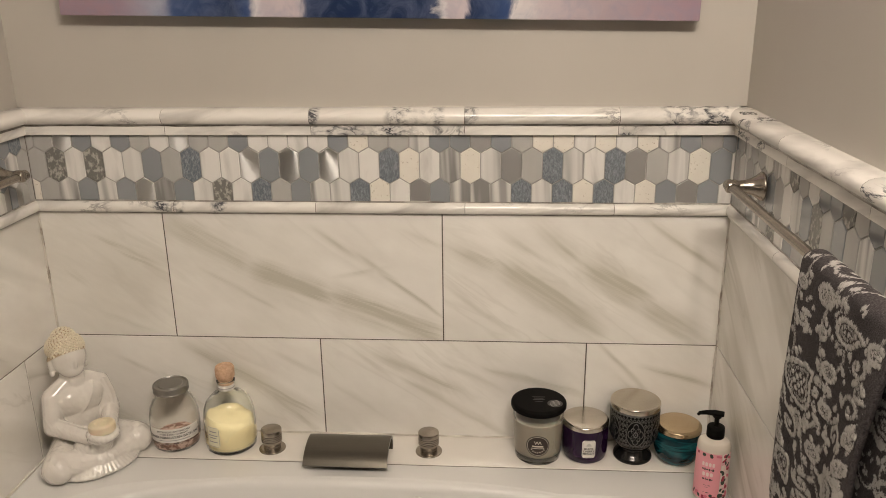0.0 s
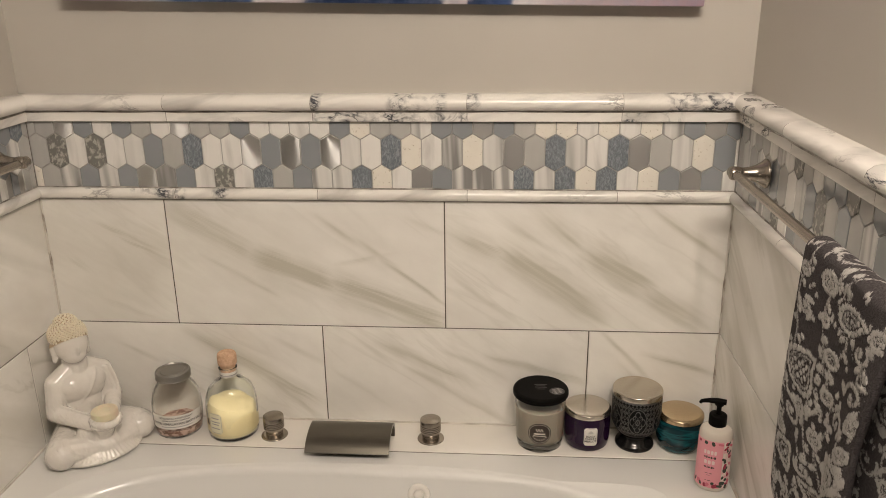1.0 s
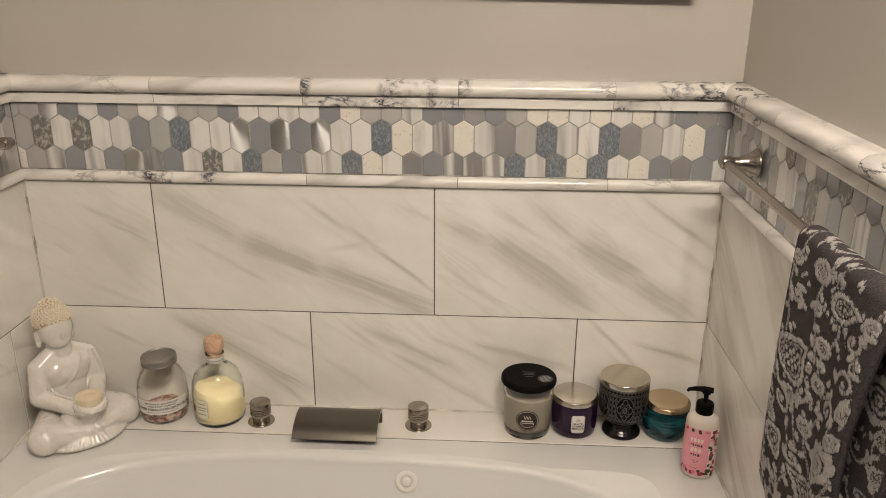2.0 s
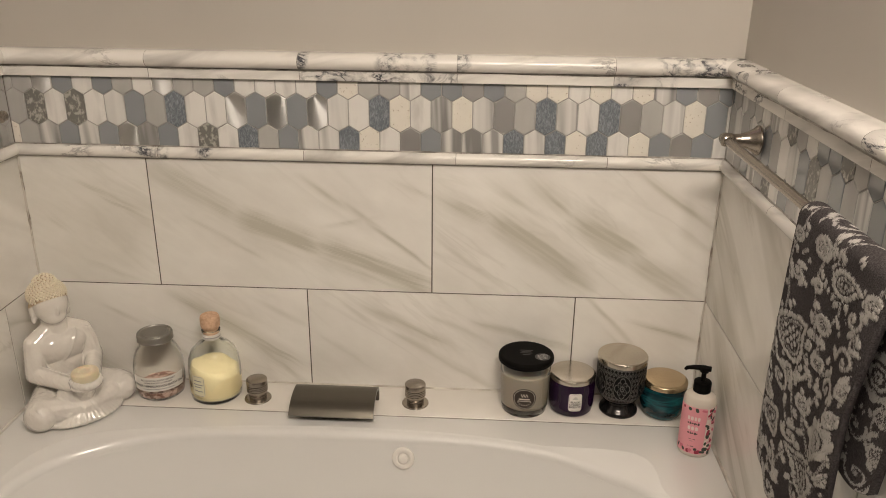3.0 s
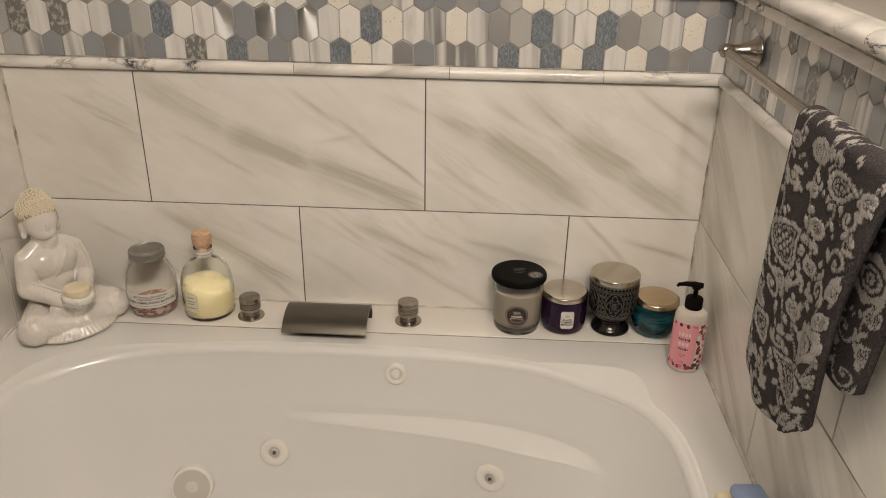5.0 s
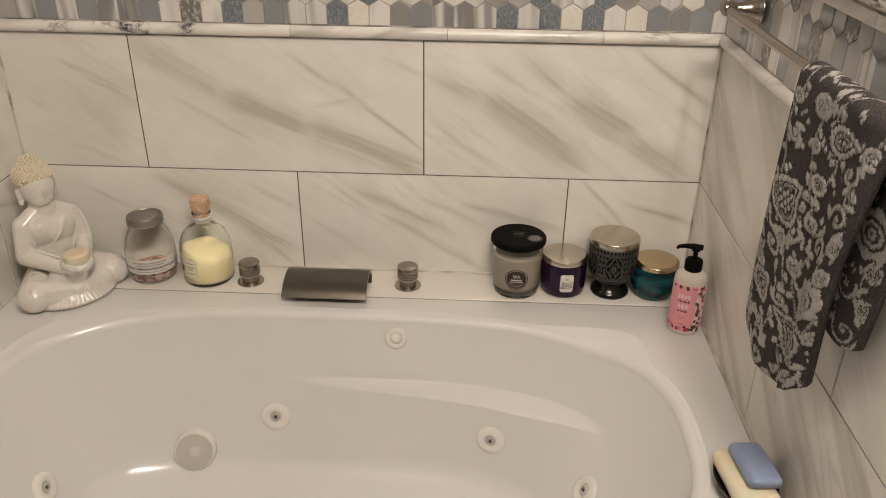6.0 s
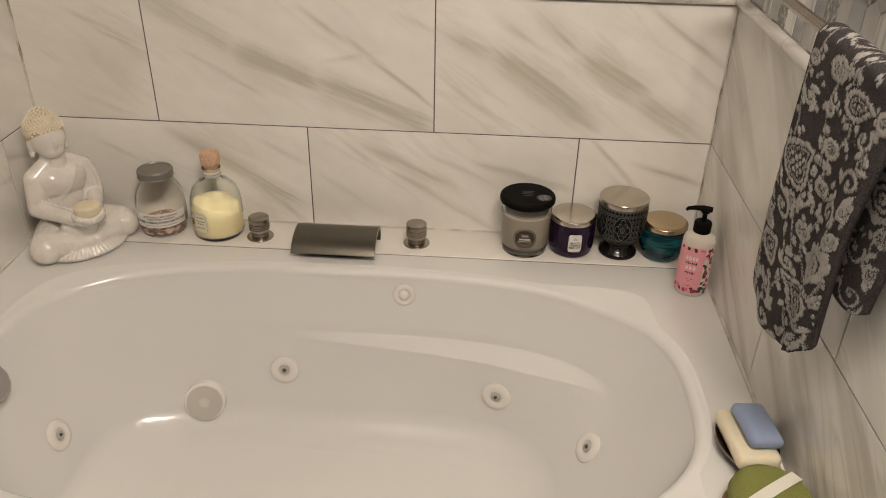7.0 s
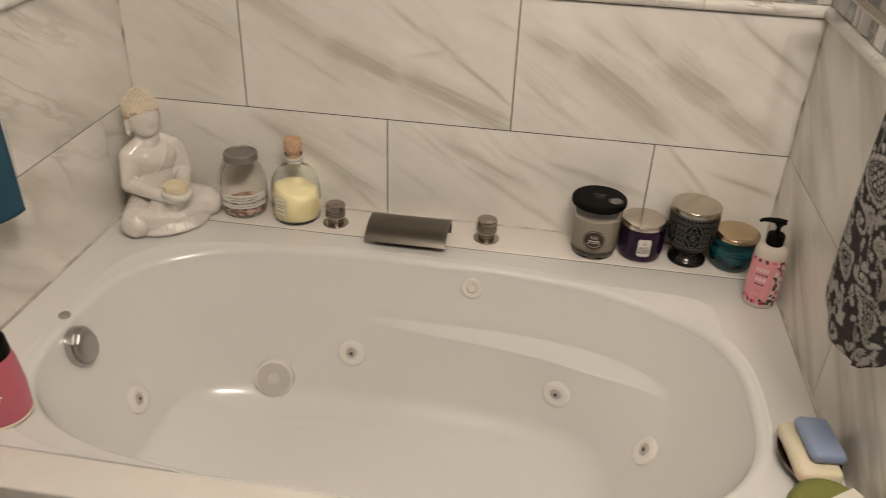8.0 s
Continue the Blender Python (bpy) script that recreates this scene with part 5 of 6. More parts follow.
# seated statue, glazed white, with a textured cap; one mesh
def statue():
    points, faces, balls, beads = [], [], {}, []

    def ball(seg):
        if seg not in balls:
            n = seg // 2 + 2
            vs = [(0, 0, 1)] + [(math.sin(math.pi * j / n) * math.cos(2 * math.pi * i / seg), math.sin(math.pi * j / n) * math.sin(2 * math.pi * i / seg), math.cos(math.pi * j / n)) for j in range(1, n) for i in range(seg)] + [(0, 0, -1)]
            fs = [(0, 1 + i, 1 + (i + 1) % seg) for i in range(seg)]
            for j in range(n - 2):
                fs += [(1 + j * seg + i, 1 + (j + 1) * seg + i, 1 + (j + 1) * seg + (i + 1) % seg, 1 + j * seg + (i + 1) % seg) for i in range(seg)]
            last = 1 + (n - 2) * seg
            fs += [(last + i, len(vs) - 1, last + (i + 1) % seg) for i in range(seg)]
            balls[seg] = (np.array(vs), fs)
        return balls[seg]

    def blob(c, r, turn=(0, 0, 0), seg=20):
        vs, fs = ball(seg)
        c = (c[0] * (0.84 if c[2] < 0.19 else 0.95) - (0.006 if c[2] > 0.195 else 0), c[1] + (0.007 if c[2] > 0.195 else 0), c[2] if c[2] < 0.17 else 0.17 + (c[2] - 0.17) * 0.93)
        m = np.array(Matrix.LocRotScale(c, Euler([radians(a) for a in turn]), r))
        o = len(points)
        points.extend((vs @ m[:3, :3].T + m[:3, 3]).tolist())
        faces.extend([tuple(i + o for i in f) for f in fs])

    def limb(a, b, ra, rb, n=9):
        a, b = Vector(a), Vector(b)
        for i in range(n):
            t = i / (n - 1)
            r = ra + (rb - ra) * t
            blob(a.lerp(b, t), (r, r, r), seg=14)
    # local axes: x to its left hand, -y to its front
    torso = [((0, 0.012, 0.055), (0.058, 0.050, 0.05)), ((0, 0.010, 0.098), (0.043, 0.039, 0.05)), ((0, 0.010, 0.138), (0.056, 0.040, 0.042)), ((-0.020, 0.008, 0.147), (0.040, 0.036, 0.032)), ((0.020, 0.008, 0.147), (0.040, 0.036, 0.032))]
    for c, r in torso:
        blob(c, r, seg=28)

    def skin(x, z):
        """The front of the torso at a place."""
        best = 0.02
        for (cx, cy, cz), (rx, ry, rz) in torso:
            q = 1 - ((x - cx) / rx) ** 2 - ((z - cz) / rz) ** 2
            if q > 0:
                best = min(best, cy - ry * math.sqrt(q))
        return best
    blob((0, -0.005, 0.028), (0.085, 0.066, 0.032), seg=28)
    blob((0, -0.062, 0.048), (0.052, 0.036, 0.042), seg=24)
    for s in (-1, 1):
        limb((s * 0.022, 0.014, 0.180), (s * 0.059, 0.012, 0.156), 0.019, 0.0235, 10)
        limb((s * 0.060, 0.012, 0.156), (s * 0.074, 0.000, 0.098), 0.0235, 0.0215, 14)
        limb((s * 0.074, 0.000, 0.095), (s * 0.030, -0.080, 0.086), 0.0215, 0.0155, 18)
        limb((s * 0.05, 0.0, 0.034), (s * 0.098, -0.058, 0.033), 0.036, 0.035, 10)
        limb((s * 0.098, -0.060, 0.032), (-s * 0.01, -0.088, 0.024), 0.034, 0.022, 14)
        blob((s * 0.104, -0.064, 0.031), (0.034, 0.036, 0.033), seg=24)
    # cupped palms
    for i in range(22):
        a = 2 * math.pi * i / 22
        blob((0.031 * math.cos(a), -0.104 + 0.026 * math.sin(a), 0.0955 + 0.002 * math.cos(2 * a)), (0.0085, 0.0085, 0.0085), seg=12)
    blob((0, -0.104, 0.088), (0.034, 0.029, 0.013))
    limb((0, -0.098, 0.082), (0, -0.075, 0.06), 0.02, 0.028, 6)
    # neck, head, ears
    limb((0, 0.012, 0.175), (0, 0.008, 0.21), 0.0245, 0.0225, 6)
    blob((0, 0.004, 0.247), (0.0365, 0.040, 0.044), seg=28)
    blob((0, -0.006, 0.222), (0.027, 0.028, 0.022), seg=24)
    blob((0, -0.0335, 0.236), (0.0038, 0.0050, 0.012), (14, 0, 0))
    for s in (-1, 1):
        blob((s * 0.0375, 0.010, 0.236), (0.006, 0.010, 0.021))
        blob((s * 0.037, 0.008, 0.214), (0.006, 0.007, 0.009))
    # cap of small knobs
    blob((0, 0.012, 0.266), (0.0395, 0.040, 0.033), seg=28)
    blob((0, 0.013, 0.292), (0.024, 0.024, 0.0195), seg=28)
    for k in range(330):
        t = (k + 0.5) / 330
        ph = k * 2.399963
        zz = 1 - 1.3 * t
        rr = math.sqrt(max(0, 1 - zz * zz))
        p = Vector((0.0395 * rr * math.cos(ph), 0.012 + 0.040 * rr * math.sin(ph), 0.266 + 0.033 * zz))
        if p.y < -0.012 and p.z < 0.267:
            continue
        beads.append(p)
    for k in range(80):
        t = (k + 0.5) / 80
        ph = k * 2.399963
        zz = 1 - 1.1 * t
        rr = math.sqrt(max(0, 1 - zz * zz))
        beads.append(Vector((0.024 * rr * math.cos(ph), 0.013 + 0.024 * rr * math.sin(ph), 0.292 + 0.0195 * zz)))
    # the robe: a hem across the chest, folds down the arm, ruffles below the palms
    for j in range(40):
        t = j / 39
        x, z = 0.040 - 0.085 * t, 0.182 - 0.088 * t - 0.012 * math.sin(t * math.pi)
        blob((x, skin(x, z) + 0.0012, z), (0.0036, 0.0036, 0.0036), seg=8)
    for i in range(5):
        for j in range(22):
            t = j / 21
            x = 0.071 + 0.013 * t - 0.010 * i + 0.004 * math.sin(4 * t)
            z = 0.168 - 0.075 * t
            blob((x, -0.0115 + 0.0022 * i - 0.013 * t + 0.002 * i, z), (0.0050, 0.0050, 0.0050), seg=8)
    for i in range(23):
        a = radians(-168 + 156 * i / 22)
        limb((0.020 * math.cos(a), -0.064 + 0.016 * math.sin(a), 0.052), (0.094 * math.cos(a), -0.066 + 0.052 * math.sin(a), 0.007), 0.0052, 0.0058, 12)
    for s in (-1, 1):
        for i in range(6):
            r = 0.010 + 0.0058 * i
            for k in range(26):
                t = k * 0.17 - 2.9
                d = Vector((s * 0.5 + math.cos(t) * r * 13, -0.35 + math.sin(t) * r * 13, 1.0)).normalized()
                blob((s * 0.104 + 0.0328 * d.x, -0.064 + 0.0348 * d.y, 0.031 + 0.0318 * d.z), (0.0028, 0.0028, 0.0028), seg=8)
    for i in range(4):
        for j in range(24):
            t = j / 23
            blob((-0.077 + 0.050 * t, 0.0 - 0.082 * t, 0.1185 - 0.010 * i - 0.012 * t - (0.004 if i else 0)), (0.0030, 0.0030, 0.0030), seg=8)
    k = Mat("white_glazed_ceramic", rough=0.12, Coat_Weight=0.6, Coat_Roughness=0.03)
    tc = k.t.nodes.new("ShaderNodeTexCoord")
    sx = k.t.nodes.new("ShaderNodeSeparateXYZ")
    k.link(tc.outputs["Object"], sx.inputs[0])
    ad = k.t.nodes.new("ShaderNodeMath")
    ad.operation = "MULTIPLY_ADD"
    ad.inputs[1].default_value = 0.62
    k.link(sx.outputs[1], ad.inputs[0])
    k.link(sx.outputs[2], ad.inputs[2])
    cap = k.ramp(ad.outputs[0], [(0.2475, 0.0), (0.2490, 1.0)])
    n = k.noise(k.coords(vary=False), 55, 4)
    glaze = k.mix(n, (0.75, 0.715, 0.665), (0.655, 0.615, 0.56))
    k.color(k.mix(cap, glaze, (0.40, 0.30, 0.19)))
    # pressed folds below the shoulders, a pebbled glaze all over
    cloth = k.noise(k.coords((1, 1, 0.28), (radians(25), radians(20), 0), vary=False), 62, 2, 0.4, 1.2)
    below = k.ramp(sx.outputs[2], [(0.10, 1.0), (0.17, 0.25), (0.185, 0.0)])
    relief = k.mix(below, k.mix(0.12, (0.5, 0.5, 0.5), n), cloth)
    k.bump(relief, 0.6, 0.005)
    k.rough(k.ramp(cap, [(0.0, 0.11), (1.0, 0.6)]))
    me = bpy.data.meshes.new("buddha_statue")
    me.from_pydata(points, [], faces)
    me.materials.append(k.m)
    ob = new("buddha_statue", me)
    md = ob.modifiers.new("merge", "REMESH")
    md.mode, md.voxel_size, md.use_smooth_shade = "VOXEL", 0.0019, True
    sm = ob.modifiers.new("soften", "SMOOTH")
    sm.factor, sm.iterations = 0.5, 1
    dg = bpy.context.evaluated_depsgraph_get()
    dg.update()
    body = bpy.data.meshes.new_from_object(ob.evaluated_get(dg))
    bpy.data.objects.remove(ob)
    vs = [tuple(v.co) for v in body.vertices]
    fs = [tuple(p.vertices) for p in body.polygons]
    split = len(fs)
    unit, unit_faces = ball(8)
    for p in beads:
        c = np.array((p.x * 0.95 - 0.006, p.y + 0.007, 0.17 + (p.z - 0.17) * 0.93))
        o = len(vs)
        vs.extend((unit * 0.0036 + c).tolist())
        fs.extend([tuple(i + o for i in f) for f in unit_faces])
    me = bpy.data.meshes.new("buddha_statue")
    me.from_pydata(vs, [], fs)
    bead_k = Mat("cream_glazed_beads", rough=0.3)
    bead_k.color(bead_k.mix(bead_k.noise(bead_k.coords(vary=False), 90, 3), (0.80, 0.73, 0.60), (0.64, 0.55, 0.40)))
    me.materials.append(k.m)
    me.materials.append(bead_k.m)
    me.polygons.foreach_set("material_index", np.array([0] * split + [1] * (len(fs) - split), dtype=np.int32))
    me.polygons.foreach_set("use_smooth", np.ones(len(fs), dtype=bool))
    ob = new("buddha_statue", me)
    ob.matrix_basis = pose(-0.798, -0.113, DECK + 0.001, 0, 0, 50)
    tagged(ob, "white glazed ceramic seated statue cupping a cream candle", "statue")
    w = Mat("cream_wax", rough=0.45, Subsurface_Weight=0.2)
    w.color(w.mix(w.noise(w.coords(vary=False), 40, 3), (0.80, 0.70, 0.52), (0.70, 0.59, 0.42)))
    c = part("tealight_candle", lathe(rounded([(0.0, 0.0), (0.026, 0.0), (0.0275, 0.003), (0.0275, 0.017), (0.024, 0.0205), (0.014, 0.021), (0.011, 0.0185), (0.0, 0.018)], 0.002), 40), w.m, None, smooth=True)
    c.matrix_basis = ob.matrix_basis @ pose(0, -0.104, 0.1000, -3, 0, 0)
    tagged(c, "small round cream wax candle in cupped ceramic palms", "candle")


statue()


# wall tiles, mosaic band and marble rails; u runs along the wall
def frame_of(parent, m):
    """The pose of wall coordinates under its parent."""
    return parent.matrix_basis.inverted() @ m


def lattice(n, seed):
    """Smooth random values at any places, from a repeating lattice of n by n."""
    g = np.random.RandomState(seed).rand(n, n)

    def at(x, y):
        i, j = np.floor(x).astype(int), np.floor(y).astype(int)
        p, q = x - i, y - j
        p, q = p * p * (3 - 2 * p), q * q * (3 - 2 * q)
        a = g[i % n, j % n] * (1 - p) + g[(i + 1) % n, j % n] * p
        b = g[i % n, (j + 1) % n] * (1 - p) + g[(i + 1) % n, (j + 1) % n] * p
        return a * (1 - q) + b * q
    return at


def veined_tile(w, h, at, veins, seed):
    """A tile of half sizes w and h at wall place `at`, its veins given as lines with a width and a strength."""
    c, step = 0.0009, 0.003
    nx, nz = int(2 * w / step), int(2 * h / step)
    xs = np.concatenate([[-w, -w], np.linspace(-w + c, w - c, nx), [w, w]])
    zs = np.concatenate([[-h, -h], np.linspace(-h + c, h - c, nz), [h, h]])
    X, Z = np.meshgrid(xs, zs)
    nx, nz = len(xs), len(zs)
    ring = np.minimum.reduce([np.arange(nx)[None, :] + 0 * Z.astype(int), (nx - 1 - np.arange(nx))[None, :] + 0 * Z.astype(int), np.arange(nz)[:, None] + 0 * Z.astype(int), (nz - 1 - np.arange(nz))[:, None] + 0 * Z.astype(int)])
    Y = np.where(ring == 0, 0.004, np.where(ring == 1, c, 0.0))
    val = lattice(64, seed)
    U, V = X + at[0], Z + at[1]
    vein = np.zeros_like(X)
    for u0, v0, u1, v1, width, force in veins:
        L = math.hypot(u1 - u0, v1 - v0)
        du, dv = (u1 - u0) / L, (v1 - v0) / L
        s, d = (U - u0) * du + (V - v0) * dv, -(U - u0) * dv + (V - v0) * du
        d = d + width * 0.5 * (val(s * 5 + 7, 50 * u0 + 0 * d) - 0.5) + 0.004 * (val(s * 26, d * 30 + 9) - 0.5)
        ends = np.clip((s + 0.03) / 0.08, 0, 1) * np.clip((L + 0.03 - s) / 0.08, 0, 1)
        body = np.exp(-(1.4 * np.abs(d) / width) ** 2)
        streak = val(s * 7 + 3, d * 210 + 31 * v0) * (0.5 + 0.9 * val(s * 18, d * 430 + 3))
        feather = 0.85 if width > 0.1 else 0.42 + 1.0 * streak
        vein = np.maximum(vein, force * ends * body * feather)
    wide = val(U * 9 + V * 15 + 3, V * 30 - U * 4 + 8)
    vein = np.clip(vein + 0.10 * np.clip(wide - 0.55, 0, 1), 0, 1)
    idx = np.arange(nx * nz).reshape(nz, nx)
    quads = np.stack([idx[:-1, :-1], idx[:-1, 1:], idx[1:, 1:], idx[1:, :-1]], -1).reshape(-1, 4)
    me = bpy.data.meshes.new("tile")
    me.from_pydata(np.stack([X, Y, Z], -1).reshape(-1, 3).tolist(), [], quads.tolist())
    me.attributes.new("vein", "FLOAT", "POINT").data.foreach_set("value", vein.reshape(-1).astype(np.float32))
    me.materials.append(TILE_LAID)
    return me


def lay(parent, m, u0, u1, low_seams, high_seams, rows, off, rail_seams, veined, veins=None, knots=None):
    base = frame_of(parent, m)

    def put(name, me, u, z, mat=None, n=0.0):
        ob = new(name, me)
        ob.parent = parent
        ob.matrix_basis = base @ pose(u, -n, z)
        if mat:
            ob.material_slots[0].link = "OBJECT"
            ob.material_slots[0].material = mat
        return ob
    for seams, z0, z1 in ((low_seams, DECK - 0.03, JOINT), (high_seams, JOINT, TILE_TOP)):
        cuts = [u0, *[s for s in seams if u0 < s < u1], u1]
        for a, b in zip(cuts, cuts[1:]):
            w, h = (b - a) / 2 - 0.0013, (z1 - z0) / 2 - 0.0012
            if veins:
                row_veins = veins["low" if z1 == JOINT else "high"][cuts.index(a)]
                put("tile", veined_tile(w, h, ((a + b) / 2, (z0 + z1) / 2), row_veins, cuts.index(a) + int(100 * z1)), (a + b) / 2, (z0 + z1) / 2)
                continue
            put("tile", mesh_of("tile", slab([(-w, -h), (w, -h), (w, h), (-w, h)], 0.0, 0.0009), TILE), (a + b) / 2, (z0 + z1) / 2)
    # mosaic of stretched hexagons
    P, H, APEX = 0.04235, 0.078, 0.0125
    cache = {}
    for row, (zc, kinds) in enumerate(rows):
        shift_u = off + (P / 2 if row != 1 else 0)
        k0 = math.ceil((u0 - P / 2 - shift_u) / P)
        k1 = math.floor((u1 + P / 2 - shift_u) / P)
        for k in range(k0, k1 + 1):
            uc = shift_u + k * P
            poly = [(-P / 2, -H / 2 + APEX), (0, -H / 2), (P / 2, -H / 2 + APEX), (P / 2, H / 2 - APEX), (0, H / 2), (-P / 2, H / 2 - APEX)]
            lo, hi = BAND0 - zc + 0.0006, BAND1 - zc - 0.0006
            left, right = u0 + 0.0012 - uc, u1 - 0.0012 - uc
            for ax, lim, keep in ((1, lo, 1), (1, hi, -1), (0, left, 1), (0, right, -1)):
                res = []
                for p, q in zip(poly, poly[1:] + poly[:1]):
                    ip, iq = keep * (p[ax] - lim) >= 0, keep * (q[ax] - lim) >= 0
                    if ip:
                        res.append(p)
                    if ip != iq:
                        t = (lim - p[ax]) / (q[ax] - p[ax])
                        res.append((p[0] + t * (q[0] - p[0]), p[1] + t * (q[1] - p[1])))
                poly = [p for i, p in enumerate(res) if math.dist(p, res[i - 1]) > 0.0004]
                if len(poly) < 3:
                    break
            if len(poly) < 3 or max(p[0] for p in poly) - min(p[0] for p in poly) < 0.006:
                continue
            key = (row, round(poly[0][0], 4), round(poly[1][0], 4), round(poly[2][0], 4), len(poly))
            if key not in cache:
                cache[key] = mesh_of("mosaic_tile", slab(poly, 0.0012, 0.0010, 0.0009), HEX["W"])
            letter = kinds[k % len(kinds)]
            put("mosaic_tile", cache[key], uc, zc, HEX[letter])
    cuts = [u0, *rail_seams, u1]
    arc = [(0.0, 0.0), (-0.010, 0.001), (-0.019, 0.0045), (-0.0255, 0.011), (-0.027, 0.018), (-0.0245, 0.025), (-0.017, 0.031), (-0.007, 0.0335), (0.0, 0.034), (RECESS + 0.003, 0.034)]
    strip = [(0.0, 0.0), (-0.009, 0.0), (-0.010, 0.001), (-0.010, 0.0205), (0.0, 0.0205)]
    pencil = [(0.0, 0.0), (-0.007, 0.0015), (-0.0125, 0.006), (-0.014, 0.0125), (-0.0125, 0.019), (-0.007, 0.0235), (0.0, 0.025)]
    for name, prof, z, seams in (("rail_piece", arc, STRIP, cuts), ("strip_piece", strip, BAND1, cuts), ("pencil_piece", pencil, TILE_TOP, cuts)):
        if name == "rail_piece":
            seams = [u0 - (RECESS if u0 > WALL_END else 0), *rail_seams, u1 + (RECESS if u1 < -WALL_END else 0)]
        for i, (a, b) in enumerate(zip(seams, seams[1:])):
            w = (b - a) / 2 - 0.0005
            bm = bmesh.new()
            e = [[bm.verts.new((s * w, y if j else 0.003, zz)) for j, (y, zz) in enumerate(prof)] for s in (-1, 1)]
            for j in range(len(prof) - 1):
                bm.faces.new([e[0][j], e[1][j], e[1][j + 1], e[0][j + 1]])
            me = mesh_of(name, bm, RAIL_PLAIN, smooth=name != "strip_piece")
            v = veined[i % len(veined)]
            if knots is not None:
                put(name, me, (a + b) / 2, z, rail_marble("knotted_marble_rail", (0.40, 0.38, 0.36), -0.02, knots[name, i]) if (name, i) in knots else RAIL_PLAIN)
                continue
            put(name, me, (a + b) / 2, z, RAIL_VEIN if v == "v" and name != "pencil_piece" else RAIL_PLAIN)
    # uneven grey grout squeezed between the courses of the rails, dark enough to paint in the shade under them
    for z, y, r in ((STRIP - 0.0004, -0.0092, 0.0026), (BAND1 + 0.0004, -0.0012, 0.0022), (BAND0 + 0.0005, -0.0010, 0.0022), (TILE_TOP - 0.0002, -0.0006, 0.0019)):
        n = int((u1 - u0) / 0.012)
        pts = [(-(u1 - u0) / 2 + (u1 - u0) * i / n, y, z + 0.0009 * noise.noise(Vector((i * 0.31, z * 50, u0)))) for i in range(n + 1)]
        bm = sweep(pts, [r * (0.8 + 0.75 * noise.noise(Vector((i * 0.23, z * 90, u1)))) for i in range(n + 1)], 6)
        put("grout_line", mesh_of("grout_line", bm, GROUT_SMEAR_SHADE, smooth=True), (u0 + u1) / 2, 0)
    bm = box(-(u1 - u0) / 2, (u1 - u0) / 2, 0.0008, 0.003, BAND0, BAND1)
    put("mosaic_grout", mesh_of("mosaic_grout", bm, GROUT_PALE), (u0 + u1) / 2, 0)


MID, LOW, TOP = 1.200, 1.1345, 1.2655
ROW_MID = "WDWSGLBWWMGMGMSWBCWSCSNLBSWBNLSCGWLD"
ROW_LOW = "SGSGMSGWDWBLGSSBCWNGSSSBSBCBWCGNGWCL"
ROW_TOP = "MGWGLWMLLGWWWWGCLLSGGNGLCCWCWCSGNGLL"
ROWS = [(LOW, ROW_LOW[1:] + ROW_LOW[:1]), (MID, ROW_MID), (TOP, ROW_TOP[1:] + ROW_TOP[:1])]
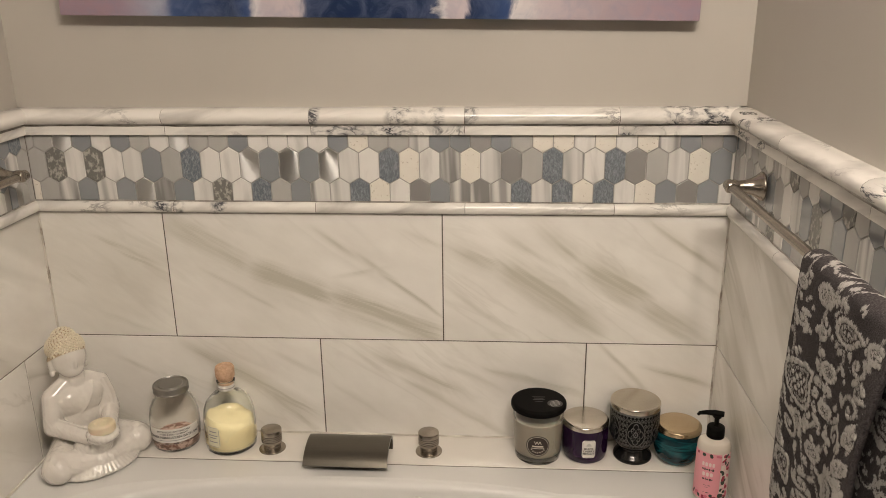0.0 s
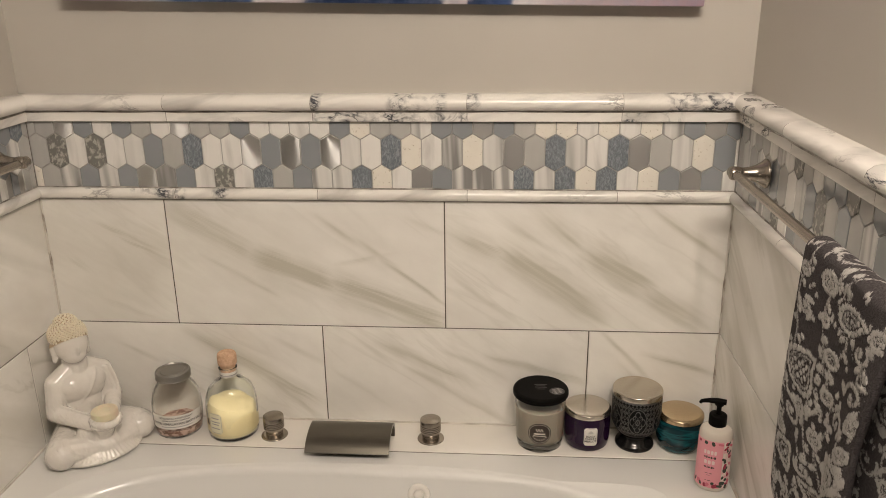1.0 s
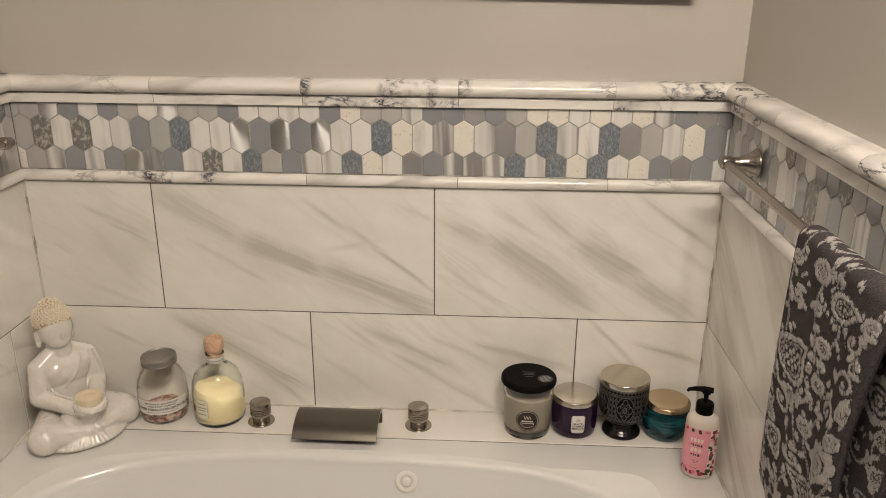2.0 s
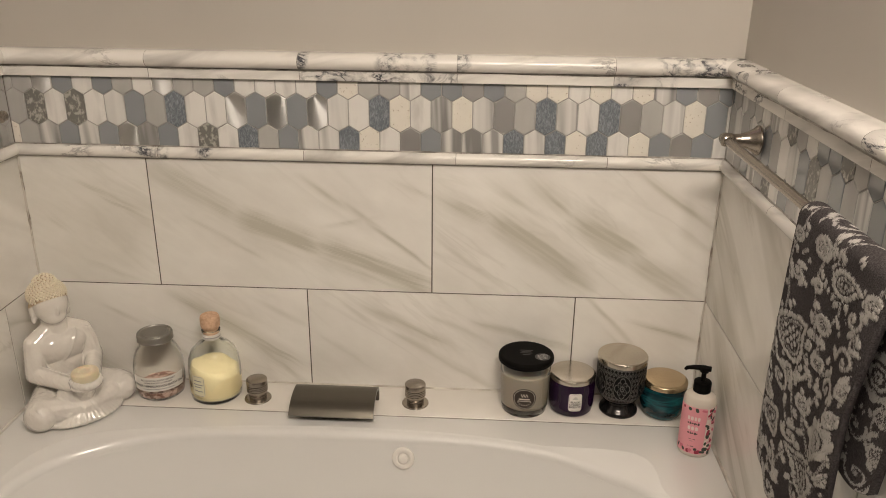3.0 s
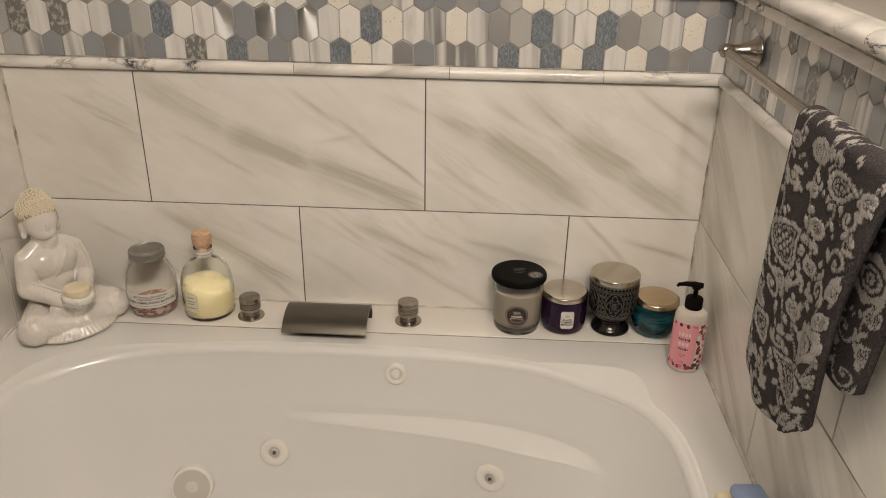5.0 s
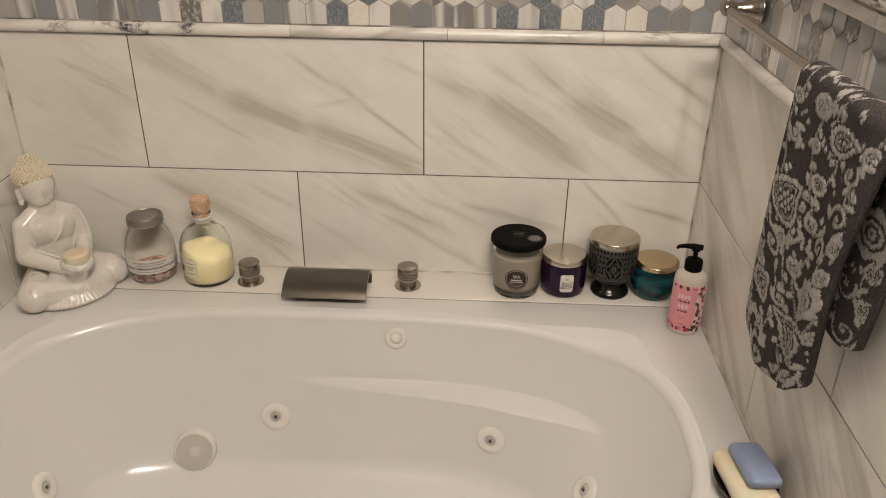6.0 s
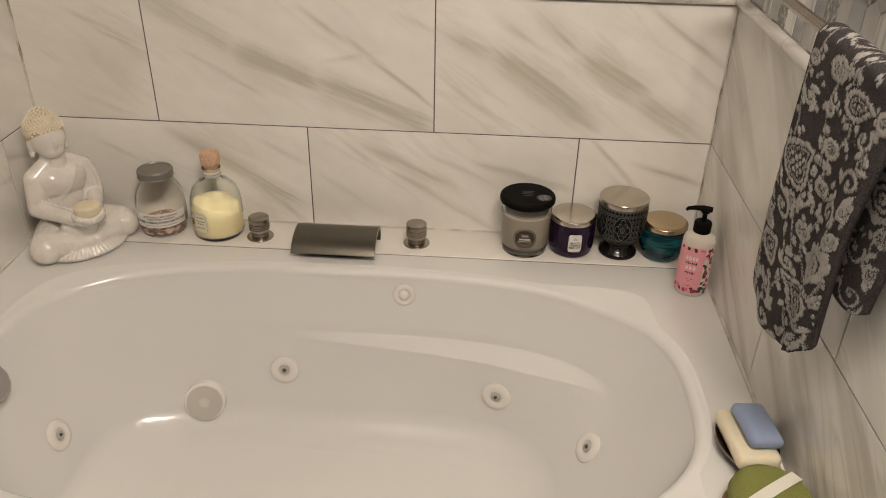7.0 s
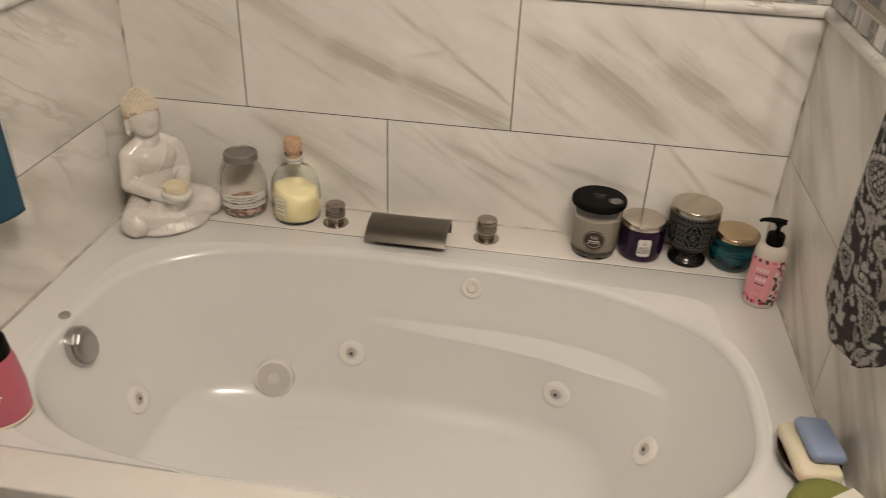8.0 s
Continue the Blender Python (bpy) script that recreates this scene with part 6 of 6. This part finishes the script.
# large veins and broad tone of the back wall's tiles: from (u, z) to (u, z), width, strength
VEINS = {
    "low": [
        [(-0.587, 0.785, -0.290, 0.604, 0.0262, 0.6), (-0.737, 0.738, -0.673, 0.709, 0.0083, 0.5), (-0.651, 0.698, -0.555, 0.615, 0.0107, 0.4), (-0.453, 0.706, -0.299, 0.566, 0.0143, 0.5), (-0.847, 0.632, -0.704, 0.555, 0.0262, 0.6), (-0.384, 0.765, -0.284, 0.713, 0.0095, 0.35)],
        [(-0.142, 0.764, 0.050, 0.662, 0.0190, 0.7), (-0.079, 0.700, 0.143, 0.568, 0.0119, 0.6), (-0.002, 0.746, 0.139, 0.681, 0.0095, 0.45), (0.105, 0.733, 0.318, 0.670, 0.0119, 0.75), (-0.192, 0.766, -0.124, 0.708, 0.0083, 0.4), (0.177, 0.675, 0.310, 0.593, 0.0107, 0.4), (-0.247, 0.686, -0.132, 0.603, 0.0119, 0.3)],
        [(0.345, 0.796, 0.462, 0.680, 0.0071, 0.6), (0.449, 0.743, 0.596, 0.704, 0.0131, 0.6), (0.390, 0.712, 0.488, 0.616, 0.0119, 0.35)],
    ],
    "high": [
        # the first entry of each of the next two tiles darkens it broadly
        [(-0.900, 1.06, -0.600, 0.93, 0.26, 0.30), (-0.780, 1.046, -0.608, 0.964, 0.0143, 0.5), (-0.731, 1.010, -0.609, 0.955, 0.0060, 0.8), (-0.867, 0.981, -0.780, 0.906, 0.0167, 0.5), (-0.806, 0.866, -0.649, 0.804, 0.0190, 0.35)],
        [(-0.62, 0.99, -0.30, 0.86, 0.20, 0.20), (-0.593, 1.076, -0.405, 0.961, 0.0429, 0.6), (-0.428, 0.982, -0.237, 0.895, 0.0405, 0.9), (-0.261, 0.911, 0.010, 0.808, 0.0452, 0.8), (-0.277, 1.055, -0.184, 0.990, 0.0107, 0.6), (-0.196, 1.008, -0.113, 0.946, 0.0083, 0.6), (-0.137, 0.957, -0.001, 0.861, 0.0071, 0.7), (-0.075, 1.049, -0.004, 1.020, 0.0095, 0.4), (-0.234, 0.950, -0.124, 0.973, 0.0095, 0.3), (-0.552, 0.972, -0.351, 0.862, 0.0143, 0.35)],
        [(0.014, 1.033, 0.140, 0.969, 0.0310, 0.6), (0.115, 0.993, 0.342, 0.834, 0.0405, 0.9), (0.200, 1.075, 0.305, 0.984, 0.0238, 0.7), (0.293, 0.993, 0.444, 0.897, 0.0405, 0.9), (0.419, 0.909, 0.551, 0.815, 0.0333, 0.7), (0.423, 1.093, 0.589, 0.971, 0.0107, 0.7), (0.113, 1.066, 0.222, 0.990, 0.0167, 0.45), (0.009, 0.933, 0.165, 0.814, 0.0083, 0.45), (0.536, 0.957, 0.584, 0.923, 0.0143, 0.6), (0.484, 0.865, 0.594, 0.810, 0.0167, 0.4)],
    ],
}
KNOTS = {
    ("rail_piece", 2): [(-0.150, 0.012), (0.0925, 0.022), (0.03, 0.03)],
    ("rail_piece", 3): [(-0.145, 0.016)],
    ("rail_piece", 4): [(-0.01, 0.03), (0.055, 0.045)],
    ("strip_piece", 2): [(-0.10, 0.06), (0.0, 0.05), (0.13, 0.04)],
    ("strip_piece", 4): [(-0.10, 0.03), (-0.02, 0.02)],
    ("pencil_piece", 0): [(0.13, 0.026)],
    ("pencil_piece", 1): [(-0.145, 0.014), (-0.055, 0.016)],
}
lay(wall_back, Matrix.Identity(4), XL, XR, [-0.279, 0.316], [-0.61, 0.0], ROWS, -0.787, [-0.577, -0.268, 0.049, 0.358], ["o"], VEINS, KNOTS)
SIDE = [(LOW, "LLGSLDWGLSCGLSBWGL"), (MID, "LSLSLGLWSGDLGLSGLWSGLBGS"), (TOP, "LSLLSSWDLWGGDLGWSLGB")]
lay(wall_right, pose(XR, 0, 0, 0, 0, -90), 0.0, -WALL_END, [0.492], [0.74], SIDE, 0.012, [0.31, 0.62, 0.93], ["v", "o", "v", "o"])
lay(wall_left, pose(XL, 0, 0, 0, 0, 90), WALL_END, 0.0, [-0.75, -0.14], [-0.445], SIDE, -0.02, [-0.93, -0.62, -0.31], ["o", "o", "v", "o"])
